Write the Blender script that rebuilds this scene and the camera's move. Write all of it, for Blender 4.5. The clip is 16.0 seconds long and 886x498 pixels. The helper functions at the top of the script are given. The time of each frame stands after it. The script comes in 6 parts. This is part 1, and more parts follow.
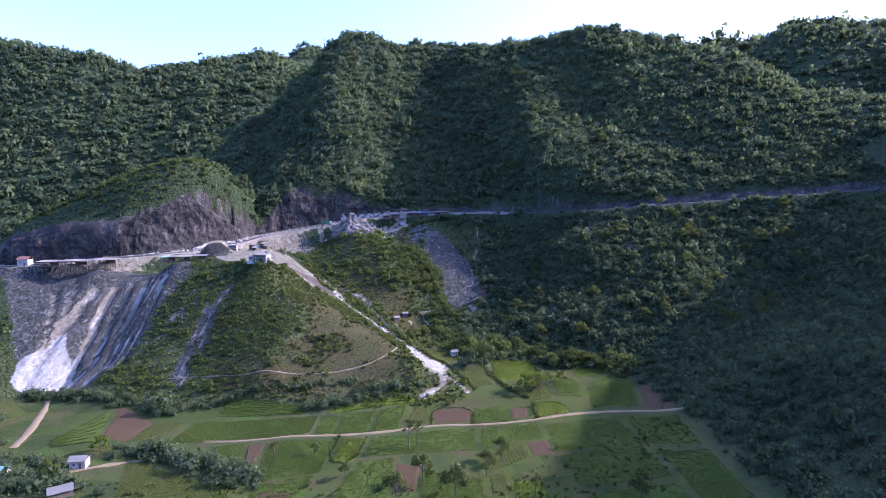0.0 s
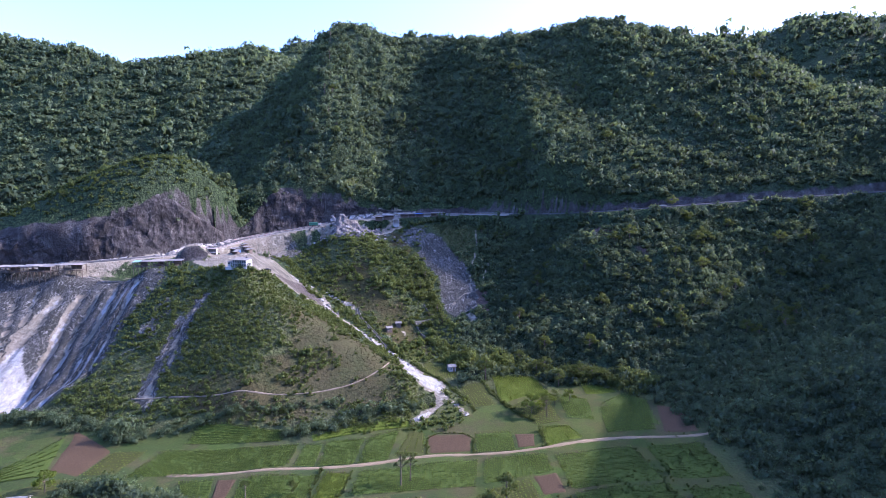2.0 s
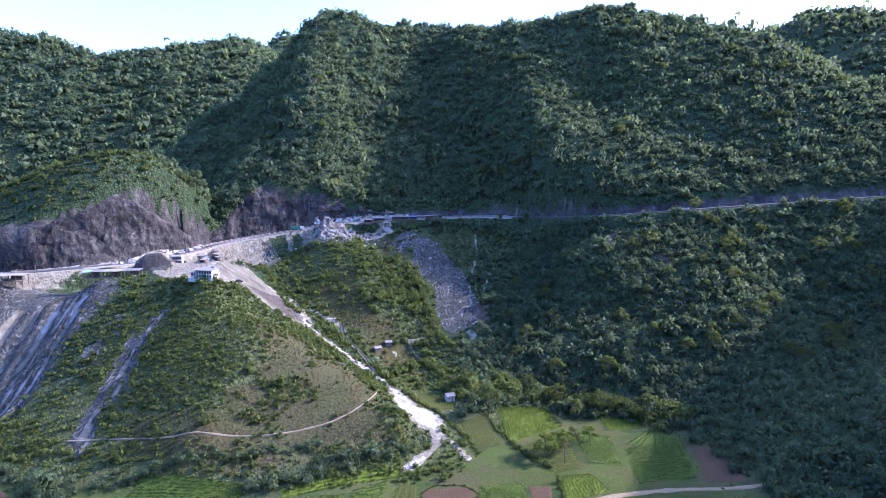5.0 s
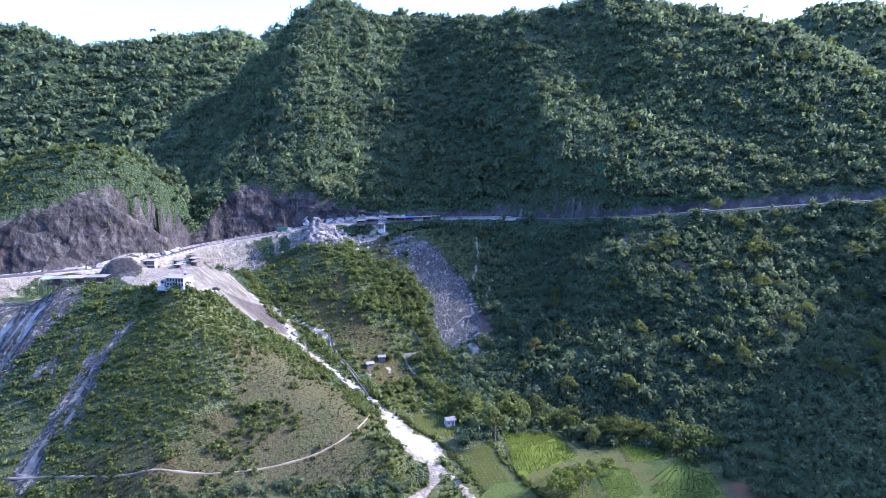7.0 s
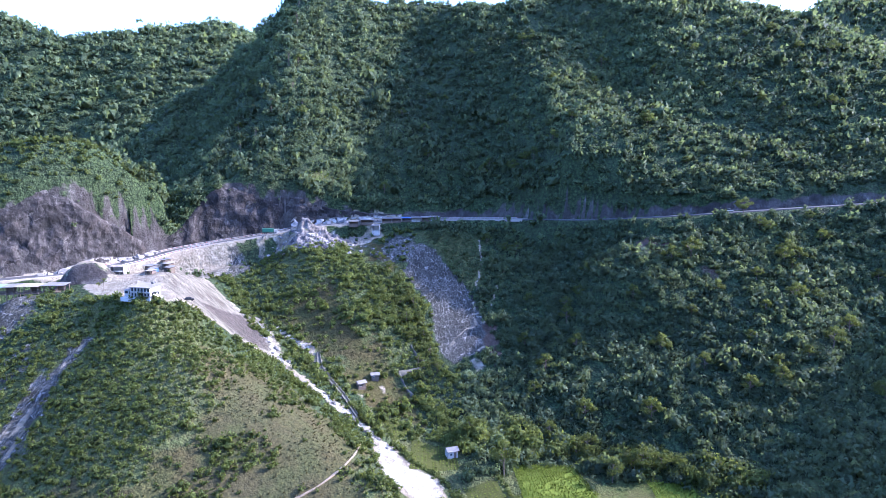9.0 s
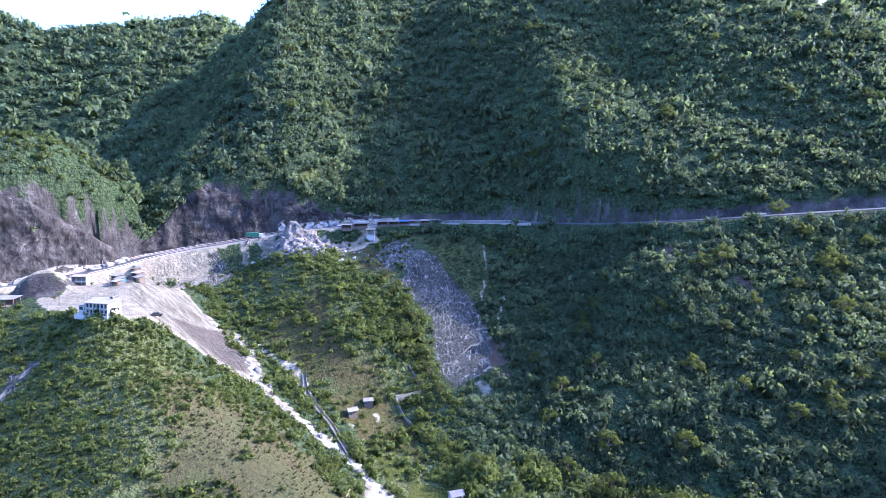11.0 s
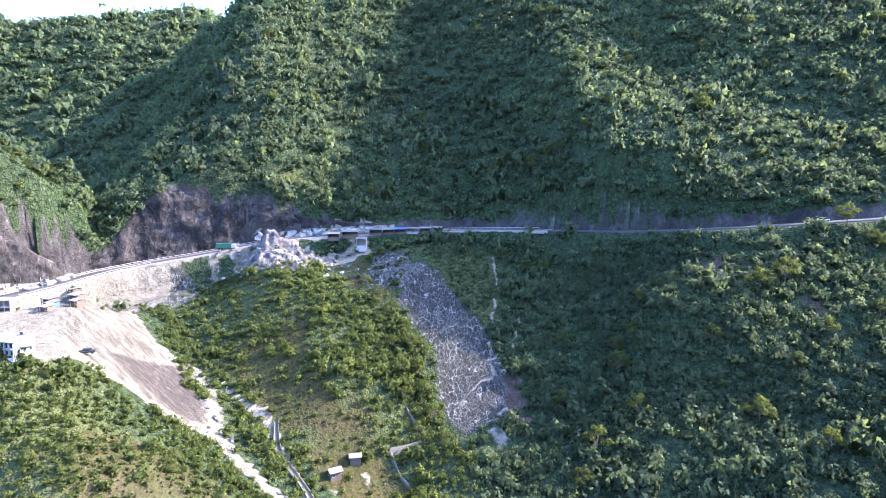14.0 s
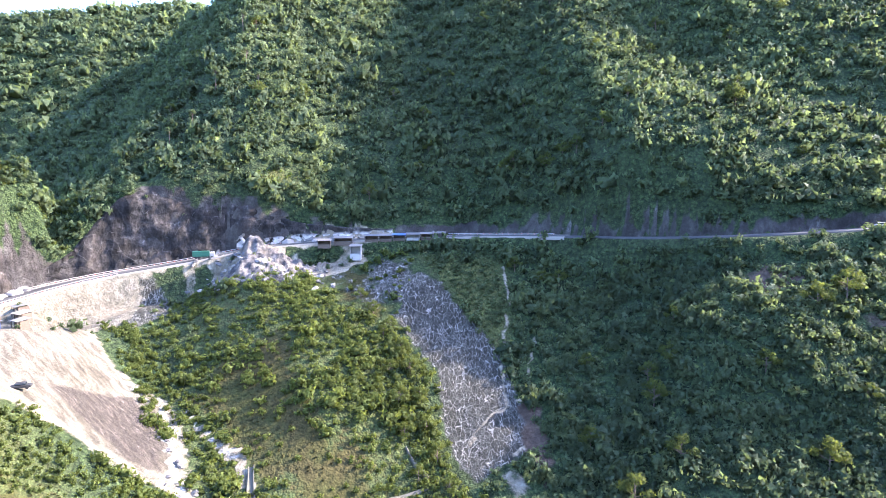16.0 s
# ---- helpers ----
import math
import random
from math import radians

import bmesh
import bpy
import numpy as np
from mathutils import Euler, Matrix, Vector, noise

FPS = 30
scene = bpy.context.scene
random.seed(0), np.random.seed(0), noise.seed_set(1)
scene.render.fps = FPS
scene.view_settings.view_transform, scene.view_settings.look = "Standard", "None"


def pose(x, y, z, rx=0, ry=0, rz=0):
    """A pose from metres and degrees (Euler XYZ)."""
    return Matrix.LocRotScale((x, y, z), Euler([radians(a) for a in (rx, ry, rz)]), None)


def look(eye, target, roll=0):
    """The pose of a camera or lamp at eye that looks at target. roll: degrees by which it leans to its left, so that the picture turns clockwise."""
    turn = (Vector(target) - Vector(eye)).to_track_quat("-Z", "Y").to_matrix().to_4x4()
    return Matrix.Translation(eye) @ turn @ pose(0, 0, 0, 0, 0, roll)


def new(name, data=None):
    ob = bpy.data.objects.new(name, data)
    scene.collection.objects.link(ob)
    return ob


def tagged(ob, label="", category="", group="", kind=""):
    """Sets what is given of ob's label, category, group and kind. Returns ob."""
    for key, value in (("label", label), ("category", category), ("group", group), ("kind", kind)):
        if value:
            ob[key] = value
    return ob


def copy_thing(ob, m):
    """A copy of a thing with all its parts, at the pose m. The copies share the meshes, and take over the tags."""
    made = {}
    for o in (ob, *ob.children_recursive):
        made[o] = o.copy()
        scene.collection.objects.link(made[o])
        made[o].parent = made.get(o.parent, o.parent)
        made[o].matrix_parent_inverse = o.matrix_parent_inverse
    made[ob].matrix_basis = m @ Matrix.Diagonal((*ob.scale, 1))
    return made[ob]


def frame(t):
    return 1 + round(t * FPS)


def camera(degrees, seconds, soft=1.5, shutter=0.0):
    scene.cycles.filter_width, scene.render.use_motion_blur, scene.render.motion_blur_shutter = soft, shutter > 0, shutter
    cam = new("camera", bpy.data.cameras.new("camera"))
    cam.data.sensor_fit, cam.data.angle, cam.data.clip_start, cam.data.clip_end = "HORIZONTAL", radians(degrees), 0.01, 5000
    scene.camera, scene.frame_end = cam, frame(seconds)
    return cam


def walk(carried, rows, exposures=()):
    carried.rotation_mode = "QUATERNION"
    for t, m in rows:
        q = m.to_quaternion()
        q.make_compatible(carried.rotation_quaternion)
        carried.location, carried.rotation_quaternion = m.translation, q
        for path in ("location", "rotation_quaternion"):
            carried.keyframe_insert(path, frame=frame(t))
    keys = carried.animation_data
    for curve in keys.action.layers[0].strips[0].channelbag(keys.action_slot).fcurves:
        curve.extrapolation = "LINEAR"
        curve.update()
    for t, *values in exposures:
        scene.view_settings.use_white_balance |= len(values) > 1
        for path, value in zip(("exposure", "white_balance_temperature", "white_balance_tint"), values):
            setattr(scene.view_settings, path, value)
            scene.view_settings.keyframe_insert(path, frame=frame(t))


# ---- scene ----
cam = camera(76.0, 16.0, soft=0.6)
METRES, EYE, TILT, LEAN, TURN = 220.0, 0.0, -5.83, 0.0, 0.0
ROWS = [
    (0.0, 0.0000, 0.0000, 0.0000, -0.00, 0.00, 0.00),
    (0.5, -0.0006, 0.0309, 0.0034, -0.11, 0.05, -0.02),
    (1.0, -0.0011, 0.0620, 0.0069, -0.22, 0.05, -0.01),
    (1.5, -0.0019, 0.0929, 0.0093, -0.35, 0.05, -0.04),
    (2.0, -0.0025, 0.1246, 0.0119, -0.46, -0.00, -0.09),
    (2.5, -0.0029, 0.1556, 0.0143, -0.57, 0.00, -0.11),
    (3.0, -0.0036, 0.1864, 0.0183, -0.70, -0.04, -0.09),
    (3.5, -0.0042, 0.2176, 0.0208, -0.81, -0.03, -0.06),
    (4.0, -0.0052, 0.2483, 0.0235, -0.91, 0.02, -0.08),
    (4.5, -0.0063, 0.2788, 0.0264, -0.99, 0.09, -0.13),
    (7.0, -0.0099, 0.4330, 0.0432, -1.39, -0.05, -0.35),
    (7.5, -0.0105, 0.4642, 0.0464, -1.44, -0.11, -0.37),
    (8.0, -0.0103, 0.4953, 0.0500, -1.49, -0.19, -0.39),
    (8.5, -0.0118, 0.5265, 0.0524, -1.57, -0.16, -0.41),
    (9.0, -0.0126, 0.5577, 0.0559, -1.62, -0.20, -0.45),
    (11.5, -0.0163, 0.7138, 0.0726, -1.81, -0.13, -0.47),
    (12.0, -0.0171, 0.7449, 0.0757, -1.86, -0.06, -0.43),
    (12.5, -0.0178, 0.7759, 0.0790, -1.92, -0.02, -0.39),
    (13.0, -0.0187, 0.8070, 0.0824, -1.96, 0.03, -0.33),
    (13.5, -0.0195, 0.8381, 0.0855, -2.00, 0.05, -0.30),
    (14.0, -0.0202, 0.8693, 0.0887, -2.03, 0.08, -0.27),
    (14.5, -0.0210, 0.9003, 0.0920, -2.03, 0.11, -0.23),
    (15.0, -0.0219, 0.9312, 0.0952, -2.04, 0.19, -0.22),
    (15.5, -0.0228, 0.9622, 0.0984, -2.04, 0.20, -0.23),
    (16.0, -0.0239, 0.9932, 0.1016, -2.07, 0.22, -0.23),
]
walk(cam, [(t, pose(0, 0, EYE, TILT, LEAN, TURN) @ pose(METRES * x, METRES * y, METRES * z, 90 + pitch, roll, yaw)) for t, x, y, z, yaw, pitch, roll in ROWS],
     [(0.0, 1.85, 4750, 40), (8.0, 2.55, 4580, 32), (12.0, 2.78, 4680, 30), (16.0, 3.25, 5300, 25)])

# ---- light ----
SUN_AZ, SUN_EL = 13.0, 30.0          # degrees: the sun stands to the right and a little ahead
world = bpy.data.worlds.new("world")
scene.world = world
world.use_nodes = True
wn = world.node_tree
sky = wn.nodes.new("ShaderNodeTexSky")
sky.sky_type = "NISHITA"
sky.sun_disc = False
sky.sun_elevation, sky.sun_rotation = radians(SUN_EL), radians(90 - SUN_AZ)
sky.air_density, sky.dust_density, sky.ozone_density = 1.0, 2.5, 2.0
wn.nodes["Background"].inputs["Strength"].default_value = 0.15
wn.links.new(sky.outputs["Color"], wn.nodes["Background"].inputs["Color"])
sun = new("sun", bpy.data.lights.new("sun", "SUN"))
sun.data.energy, sun.data.angle, sun.data.color = 3.1, radians(0.6), (1.0, 0.82, 0.53)
_d = Vector((math.cos(radians(SUN_EL)) * math.cos(radians(SUN_AZ)), math.cos(radians(SUN_EL)) * math.sin(radians(SUN_AZ)), math.sin(radians(SUN_EL))))
sun.matrix_world = look(_d * 900, (0, 0, 0))


# ---- materials ----
def rgb(c):
    return (c[0], c[1], c[2], 1.0)


class Nodes:
    """A short hand for node materials."""

    def __init__(self, name, rough=0.8, metal=0.0, spec=0.3):
        self.mat = bpy.data.materials.new(name)
        self.mat.use_nodes = True
        self.tree = self.mat.node_tree
        self.bsdf = self.tree.nodes["Principled BSDF"]
        self.bsdf.inputs["Roughness"].default_value = rough
        self.bsdf.inputs["Metallic"].default_value = metal
        self.bsdf.inputs["Specular IOR Level"].default_value = spec
        self.where = self.tree.nodes.new("ShaderNodeTexCoord").outputs["Object"]

    def put(self, socket, value):
        if isinstance(value, bpy.types.NodeSocket):
            self.tree.links.new(value, socket)
        else:
            socket.default_value = value

    def noise(self, scale, detail=4.0, rough=0.55, vec=None):
        n = self.tree.nodes.new("ShaderNodeTexNoise")
        n.inputs["Scale"].default_value, n.inputs["Detail"].default_value, n.inputs["Roughness"].default_value = scale, detail, rough
        self.put(n.inputs["Vector"], vec or self.where)
        return n.outputs["Fac"]

    def ramp(self, fac, stops):
        n = self.tree.nodes.new("ShaderNodeValToRGB")
        el = n.color_ramp.elements
        while len(el) < len(stops):
            el.new(0.5)
        for e, (p, c) in zip(el, stops):
            e.position, e.color = p, rgb(c) if isinstance(c, tuple) else (c, c, c, 1)
        self.put(n.inputs["Fac"], fac)
        return n.outputs["Color"]

    def math(self, op, a, b=0.0, clamp=False):
        n = self.tree.nodes.new("ShaderNodeMath")
        n.operation, n.use_clamp = op, clamp
        self.put(n.inputs[0], a)
        self.put(n.inputs[1], b)
        return n.outputs[0]

    def mix(self, fac, a, b, blend="MIX"):
        n = self.tree.nodes.new("ShaderNodeMix")
        n.data_type, n.blend_type = "RGBA", blend
        self.put(n.inputs["Factor"], fac)
        self.put(n.inputs["A"], rgb(a) if isinstance(a, tuple) else a)
        self.put(n.inputs["B"], rgb(b) if isinstance(b, tuple) else b)
        return n.outputs["Result"]

    def attr(self, name, out="Fac"):
        n = self.tree.nodes.new("ShaderNodeAttribute")
        n.attribute_name = name
        return n.outputs[out]

    def voro(self, scale, vec=None, feature="DISTANCE_TO_EDGE"):
        n = self.tree.nodes.new("ShaderNodeTexVoronoi")
        n.feature = feature
        n.inputs["Scale"].default_value = scale
        self.put(n.inputs["Vector"], vec or self.where)
        return n.outputs["Distance"]

    def bump(self, height, strength=0.5, distance=0.3):
        n = self.tree.nodes.new("ShaderNodeBump")
        n.inputs["Strength"].default_value, n.inputs["Distance"].default_value = strength, distance
        self.put(n.inputs["Height"], height)
        self.put(self.bsdf.inputs["Normal"], n.outputs["Normal"])

    def warp(self, scale, amount):
        n = self.tree.nodes.new("ShaderNodeTexNoise")
        n.inputs["Scale"].default_value = scale
        self.put(n.inputs["Vector"], self.where)
        m = self.tree.nodes.new("ShaderNodeVectorMath")
        m.operation = "MULTIPLY_ADD"
        self.put(m.inputs[0], n.outputs["Color"])
        m.inputs[1].default_value = (amount,) * 3
        self.put(m.inputs[2], self.where)
        return m.outputs[0]

    def done(self, colour):
        self.put(self.bsdf.inputs["Base Color"], rgb(colour) if isinstance(colour, tuple) else colour)
        return self.mat


def plain(name, colour, rough=0.7, metal=0.0, vary=0.15, scale=1.5, bump=0.0):
    """One colour with blotches and grain."""
    m = Nodes(name, rough, metal)
    f = m.mix(m.noise(scale), tuple(c * (1 - vary) for c in colour), tuple(min(1, c * (1 + vary)) for c in colour))
    g = m.noise(scale * 9, 3)
    f = m.mix(0.25, f, m.ramp(g, [(0.3, tuple(c * 0.6 for c in colour)), (0.7, tuple(min(1, c * 1.2) for c in colour))]))
    if bump:
        m.bump(g, bump, 0.05)
    return m.done(f)


def soft_mask(m, name, width=0.5, scale=0.22):
    """A painted zone with its edge frayed by noise."""
    a = m.attr(name)
    e = m.math("ADD", a, m.math("MULTIPLY", m.math("SUBTRACT", m.noise(scale, 6, 0.65), 0.5), width * 2.2))
    return m.ramp(e, [(0.42, 0.0), (0.58, 1.0)])


def ground_material():
    m = Nodes("ground", 0.95, 0, 0.1)
    big, mid = m.noise(0.012, 5), m.noise(0.09, 6, 0.6)
    fine = m.ramp(m.noise(0.8, 7, 0.72), [(0.34, 0.0), (0.66, 1.0)])
    under = m.mix(mid, (0.03, 0.045, 0.02), (0.06, 0.08, 0.03))
    turf = m.mix(fine, (0.034, 0.038, 0.012), (0.082, 0.082, 0.026))
    dry = m.mix(fine, (0.026, 0.023, 0.008), (0.068, 0.057, 0.02))
    dry = m.mix(m.ramp(mid, [(0.42, 0.0), (0.62, 0.8)]), dry, m.mix(fine, (0.026, 0.031, 0.009), (0.058, 0.062, 0.016)))
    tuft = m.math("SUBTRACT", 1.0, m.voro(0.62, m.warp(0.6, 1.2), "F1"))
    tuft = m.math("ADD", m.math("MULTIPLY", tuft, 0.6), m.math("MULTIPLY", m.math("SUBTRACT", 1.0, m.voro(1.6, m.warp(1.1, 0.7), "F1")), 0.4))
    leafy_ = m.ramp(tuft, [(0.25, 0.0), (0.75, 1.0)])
    # shade between leaf tufts is painted into the floor colour as near-black gaps
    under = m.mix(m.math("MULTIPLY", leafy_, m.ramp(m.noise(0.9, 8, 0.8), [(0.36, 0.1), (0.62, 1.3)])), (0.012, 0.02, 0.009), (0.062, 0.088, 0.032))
    turf = m.mix(m.math("MULTIPLY", leafy_, 0.55), turf, (0.08, 0.1, 0.028))
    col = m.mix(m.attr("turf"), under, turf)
    plot = m.tree.nodes.new("ShaderNodeTexVoronoi")
    plot.inputs["Scale"].default_value = 0.075
    lay = m.tree.nodes.new("ShaderNodeMapping")
    lay.inputs["Scale"].default_value = (1.0, 1.7, 0.0)
    m.put(lay.inputs["Vector"], m.warp(0.04, 5.0))
    m.put(plot.inputs["Vector"], lay.outputs["Vector"])
    weeds = m.ramp(plot.outputs["Color"], [(0.15, (0.022, 0.036, 0.007)), (0.4, (0.034, 0.052, 0.008)), (0.65, (0.052, 0.056, 0.012)), (0.9, (0.042, 0.066, 0.009))])
    weeds = m.mix(m.ramp(mid, [(0.5, 0.0), (0.64, 0.75)]), weeds, (0.06, 0.05, 0.02))
    weeds = m.mix(1.0, weeds, m.ramp(m.noise(1.7, 8, 0.8), [(0.32, 0.35), (0.5, 1.0), (0.66, 1.75)]), "MULTIPLY")
    col = m.mix(m.math("MULTIPLY", m.attr("level"), 0.92), col, weeds)
    col = m.mix(soft_mask(m, "dry", 0.9, 0.1), col, dry)
    # weathered limestone in the cuttings
    streak = m.tree.nodes.new("ShaderNodeMapping")
    streak.inputs["Scale"].default_value = (1, 1, 0.45)
    m.put(streak.inputs["Vector"], m.where)
    st = m.noise(0.14, 10, 0.74, streak.outputs["Vector"])
    rock = m.ramp(st, [(0.32, (0.024, 0.021, 0.02)), (0.48, (0.052, 0.046, 0.042)), (0.6, (0.094, 0.085, 0.077)), (0.72, (0.28, 0.265, 0.25))])
    col = m.mix(soft_mask(m, "rock", 0.4), col, rock)
    # slab with pale runnels, the hillside's shade painted into its dark base
    w = m.warp(0.5, 2.6)
    squash = m.tree.nodes.new("ShaderNodeMapping")
    squash.inputs["Scale"].default_value = (1, 0.36, 0.3)
    m.put(squash.inputs["Vector"], w)
    v1 = m.ramp(m.voro(0.8, squash.outputs["Vector"]), [(0.0, 1.0), (0.065, 0.0)])
    v2 = m.ramp(m.voro(1.6, squash.outputs["Vector"]), [(0.0, 1.0), (0.09, 0.0)])
    v3 = m.ramp(m.noise(0.5, 6, 0.7, squash.outputs["Vector"]), [(0.56, 0.0), (0.66, 0.8)])
    vein = m.math("MAXIMUM", m.math("MULTIPLY", v1, m.ramp(m.noise(0.22, 6, 0.7), [(0.38, 0.1), (0.58, 1.0)])), m.math("MULTIPLY", v2, m.ramp(mid, [(0.42, 0.0), (0.62, 0.55)])))
    vein = m.math("MAXIMUM", vein, m.math("MULTIPLY", v3, 0.2))
    slab = m.mix(vein, m.mix(fine, (0.02, 0.021, 0.017), (0.052, 0.05, 0.041)), m.mix(fine, (0.24, 0.232, 0.21), (0.44, 0.425, 0.39)))
    col = m.mix(soft_mask(m, "vein", 0.5), col, slab)
    # pale rubble and lime silt
    pale = m.ramp(m.noise(0.35, 8, 0.72), [(0.3, (0.1, 0.088, 0.063)), (0.5, (0.206, 0.183, 0.132)), (0.68, (0.355, 0.325, 0.246))])
    pale = m.mix(m.ramp(mid, [(0.4, 0.0), (0.62, 0.6)]), pale, (0.24, 0.2, 0.145))
    col = m.mix(soft_mask(m, "pale", 0.35, 0.35), col, pale)
    rot = m.tree.nodes.new("ShaderNodeMapping")
    rot.vector_type = "TEXTURE"
    rot.inputs["Rotation"].default_value = (0, 0, radians(-34))
    rot.inputs["Scale"].default_value = (4.5, 1.0, 4.5)
    m.put(rot.inputs["Vector"], m.warp(0.15, 2.5))
    fall = m.noise(0.5, 8, 0.72, rot.outputs["Vector"])
    grain = m.ramp(m.noise(1.6, 5, 0.7), [(0.35, 0.7), (0.65, 1.1)])
    scree = m.ramp(fall, [(0.3, (0.07, 0.06, 0.05)), (0.42, (0.115, 0.102, 0.076)), (0.54, (0.198, 0.179, 0.134)), (0.66, (0.325, 0.298, 0.23))])
    scree = m.mix(1.0, scree, grain, "MULTIPLY")
    col = m.mix(m.math("MULTIPLY", soft_mask(m, "scree", 0.4), 0.92), col, scree)
    hair = m.noise(1.1, 8, 0.75, rot.outputs["Vector"])
    brown = m.ramp(hair, [(0.34, (0.04, 0.033, 0.028)), (0.5, (0.075, 0.062, 0.052)), (0.6, (0.12, 0.101, 0.084)), (0.72, (0.36, 0.33, 0.29))])
    worn = m.math("ADD", m.attr("slab"), m.math("MULTIPLY", m.math("SUBTRACT", fall, 0.5), 1.5))
    col = m.mix(m.ramp(worn, [(0.38, 0.0), (0.62, 0.92)]), col, brown)
    lime = m.ramp(m.noise(0.5, 8, 0.72, squash.outputs["Vector"]), [(0.3, (0.2, 0.19, 0.165)), (0.46, (0.33, 0.315, 0.28)), (0.66, (0.5, 0.485, 0.445))])
    col = m.mix(soft_mask(m, "silt", 0.35, 0.4), col, lime)
    soil = m.mix(fine, (0.055, 0.04, 0.03), (0.11, 0.08, 0.058))
    col = m.mix(soft_mask(m, "soil", 0.3), col, soil)
    col = m.mix(m.ramp(big, [(0.4, 0.0), (0.7, 0.25)]), col, m.mix(0.5, col, (0.1, 0.1, 0.07)))
    stony = m.math("MAXIMUM", m.math("MAXIMUM", m.attr("rock"), m.attr("pale")), m.attr("vein"))
    lump = m.math("MULTIPLY", m.noise(0.45, 8, 0.72), m.math("ADD", 0.12, m.math("MULTIPLY", stony, 1.6)))
    lump = m.math("ADD", lump, m.math("MULTIPLY", m.math("MULTIPLY", tuft, m.math("SUBTRACT", 1.0, m.math("MINIMUM", 1.0, m.math("ADD", m.math("ADD", stony, m.math("MULTIPLY", m.attr("dry"), 0.7)), m.attr("level"))))), 0.75))
    m.bump(m.math("ADD", lump, m.math("MULTIPLY", m.math("MULTIPLY", vein, m.attr("vein")), -0.25)), 0.9, 1.6)
    return m.done(col)


def leaf_material(name, dark, light, glow):
    """Leaves: each crown has its tone, each leaf its fleck, clump hollows are painted dark like shade, and sun shows
    through.
    """
    m = Nodes(name, 0.75, 0, 0.25)
    tone = m.attr("tone")
    c = m.mix(tone, dark, light)
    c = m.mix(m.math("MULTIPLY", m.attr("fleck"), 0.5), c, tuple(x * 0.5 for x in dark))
    c = m.mix(m.ramp(m.noise(0.02, 4), [(0.4, 0.0), (0.7, 0.35)]), c, tuple(x * 1.15 for x in light))
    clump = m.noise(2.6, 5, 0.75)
    # painted light: the bump's hollows darkened as shade, its humps lightened as sunlit
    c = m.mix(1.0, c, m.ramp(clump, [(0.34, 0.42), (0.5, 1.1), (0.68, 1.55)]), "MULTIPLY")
    m.bump(clump, 0.8, 0.5)
    m.put(m.bsdf.inputs["Base Color"], c)
    tr = m.tree.nodes.new("ShaderNodeBsdfTranslucent")
    m.put(tr.inputs["Color"], m.mix(0.6, c, glow))
    mx = m.tree.nodes.new("ShaderNodeMixShader")
    mx.inputs[0].default_value = 0.48
    m.tree.links.new(m.bsdf.outputs[0], mx.inputs[1])
    m.tree.links.new(tr.outputs[0], mx.inputs[2])
    m.tree.links.new(mx.outputs[0], m.tree.nodes["Material Output"].inputs["Surface"])
    return m.mat


GROUND = ground_material()
# forest leaf is lifted and bluer: mountain haze painted into its colour
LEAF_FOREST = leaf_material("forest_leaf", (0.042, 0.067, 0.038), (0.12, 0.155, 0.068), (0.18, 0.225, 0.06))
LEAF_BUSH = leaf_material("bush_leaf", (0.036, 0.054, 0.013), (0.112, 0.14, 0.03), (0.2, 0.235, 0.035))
LEAF_CROP = leaf_material("crop_leaf", (0.066, 0.1, 0.015), (0.12, 0.162, 0.024), (0.17, 0.22, 0.025))
LEAF_RICE = leaf_material("rice_leaf", (0.08, 0.115, 0.01), (0.14, 0.18, 0.016), (0.19, 0.24, 0.02))
LEAF_STRAW = leaf_material("dry_grass", (0.034, 0.033, 0.011), (0.07, 0.062, 0.021), (0.11, 0.1, 0.028))
BARK = plain("bark", (0.13, 0.1, 0.075), 0.9, bump=0.4, scale=3)
ASPHALT = plain("asphalt", (0.06, 0.058, 0.056), 0.85, vary=0.2, scale=0.3)
LIME_DUST = plain("lime_dust", (0.235, 0.212, 0.178), 0.95, vary=0.15, scale=0.5, bump=0.3)
PALE_PATH = plain("trodden_earth", (0.19, 0.15, 0.1), 0.95, vary=0.2, scale=0.6)
EARTH_TRACK = plain("earth_track", (0.2, 0.148, 0.08), 0.95, vary=0.2, scale=0.4)


# ---- land ----
def value_noise(x, y, seed):
    xi, yi = np.floor(x).astype(np.int64), np.floor(y).astype(np.int64)
    xf, yf = x - xi, y - yi
    u, v = xf * xf * (3 - 2 * xf), yf * yf * (3 - 2 * yf)

    def h(i, j):
        n = (i * 374761393 + j * 668265263 + seed * 974711) & 0x7FFFFFFF
        n = ((n ^ (n >> 13)) * 1274126177) & 0x7FFFFFFF
        return ((n ^ (n >> 16)) & 0xFFFF) / 65535.0
    a, b, c, d = h(xi, yi), h(xi + 1, yi), h(xi, yi + 1), h(xi + 1, yi + 1)
    return (a + (b - a) * u) * (1 - v) + (c + (d - c) * u) * v


def fbm(x, y, size, octaves=4, seed=1):
    x, y = np.asarray(x, float), np.asarray(y, float)
    out, amp, tot = np.zeros_like(x), 1.0, 0.0
    for k in range(octaves):
        s = size / 2 ** k
        ca, sa = math.cos(0.7 * k), math.sin(0.7 * k)
        out += amp * value_noise((x * ca - y * sa) / s + 17 * k, (x * sa + y * ca) / s - 9 * k, seed + k)
        tot += amp
        amp *= 0.5
    return out / tot - 0.5


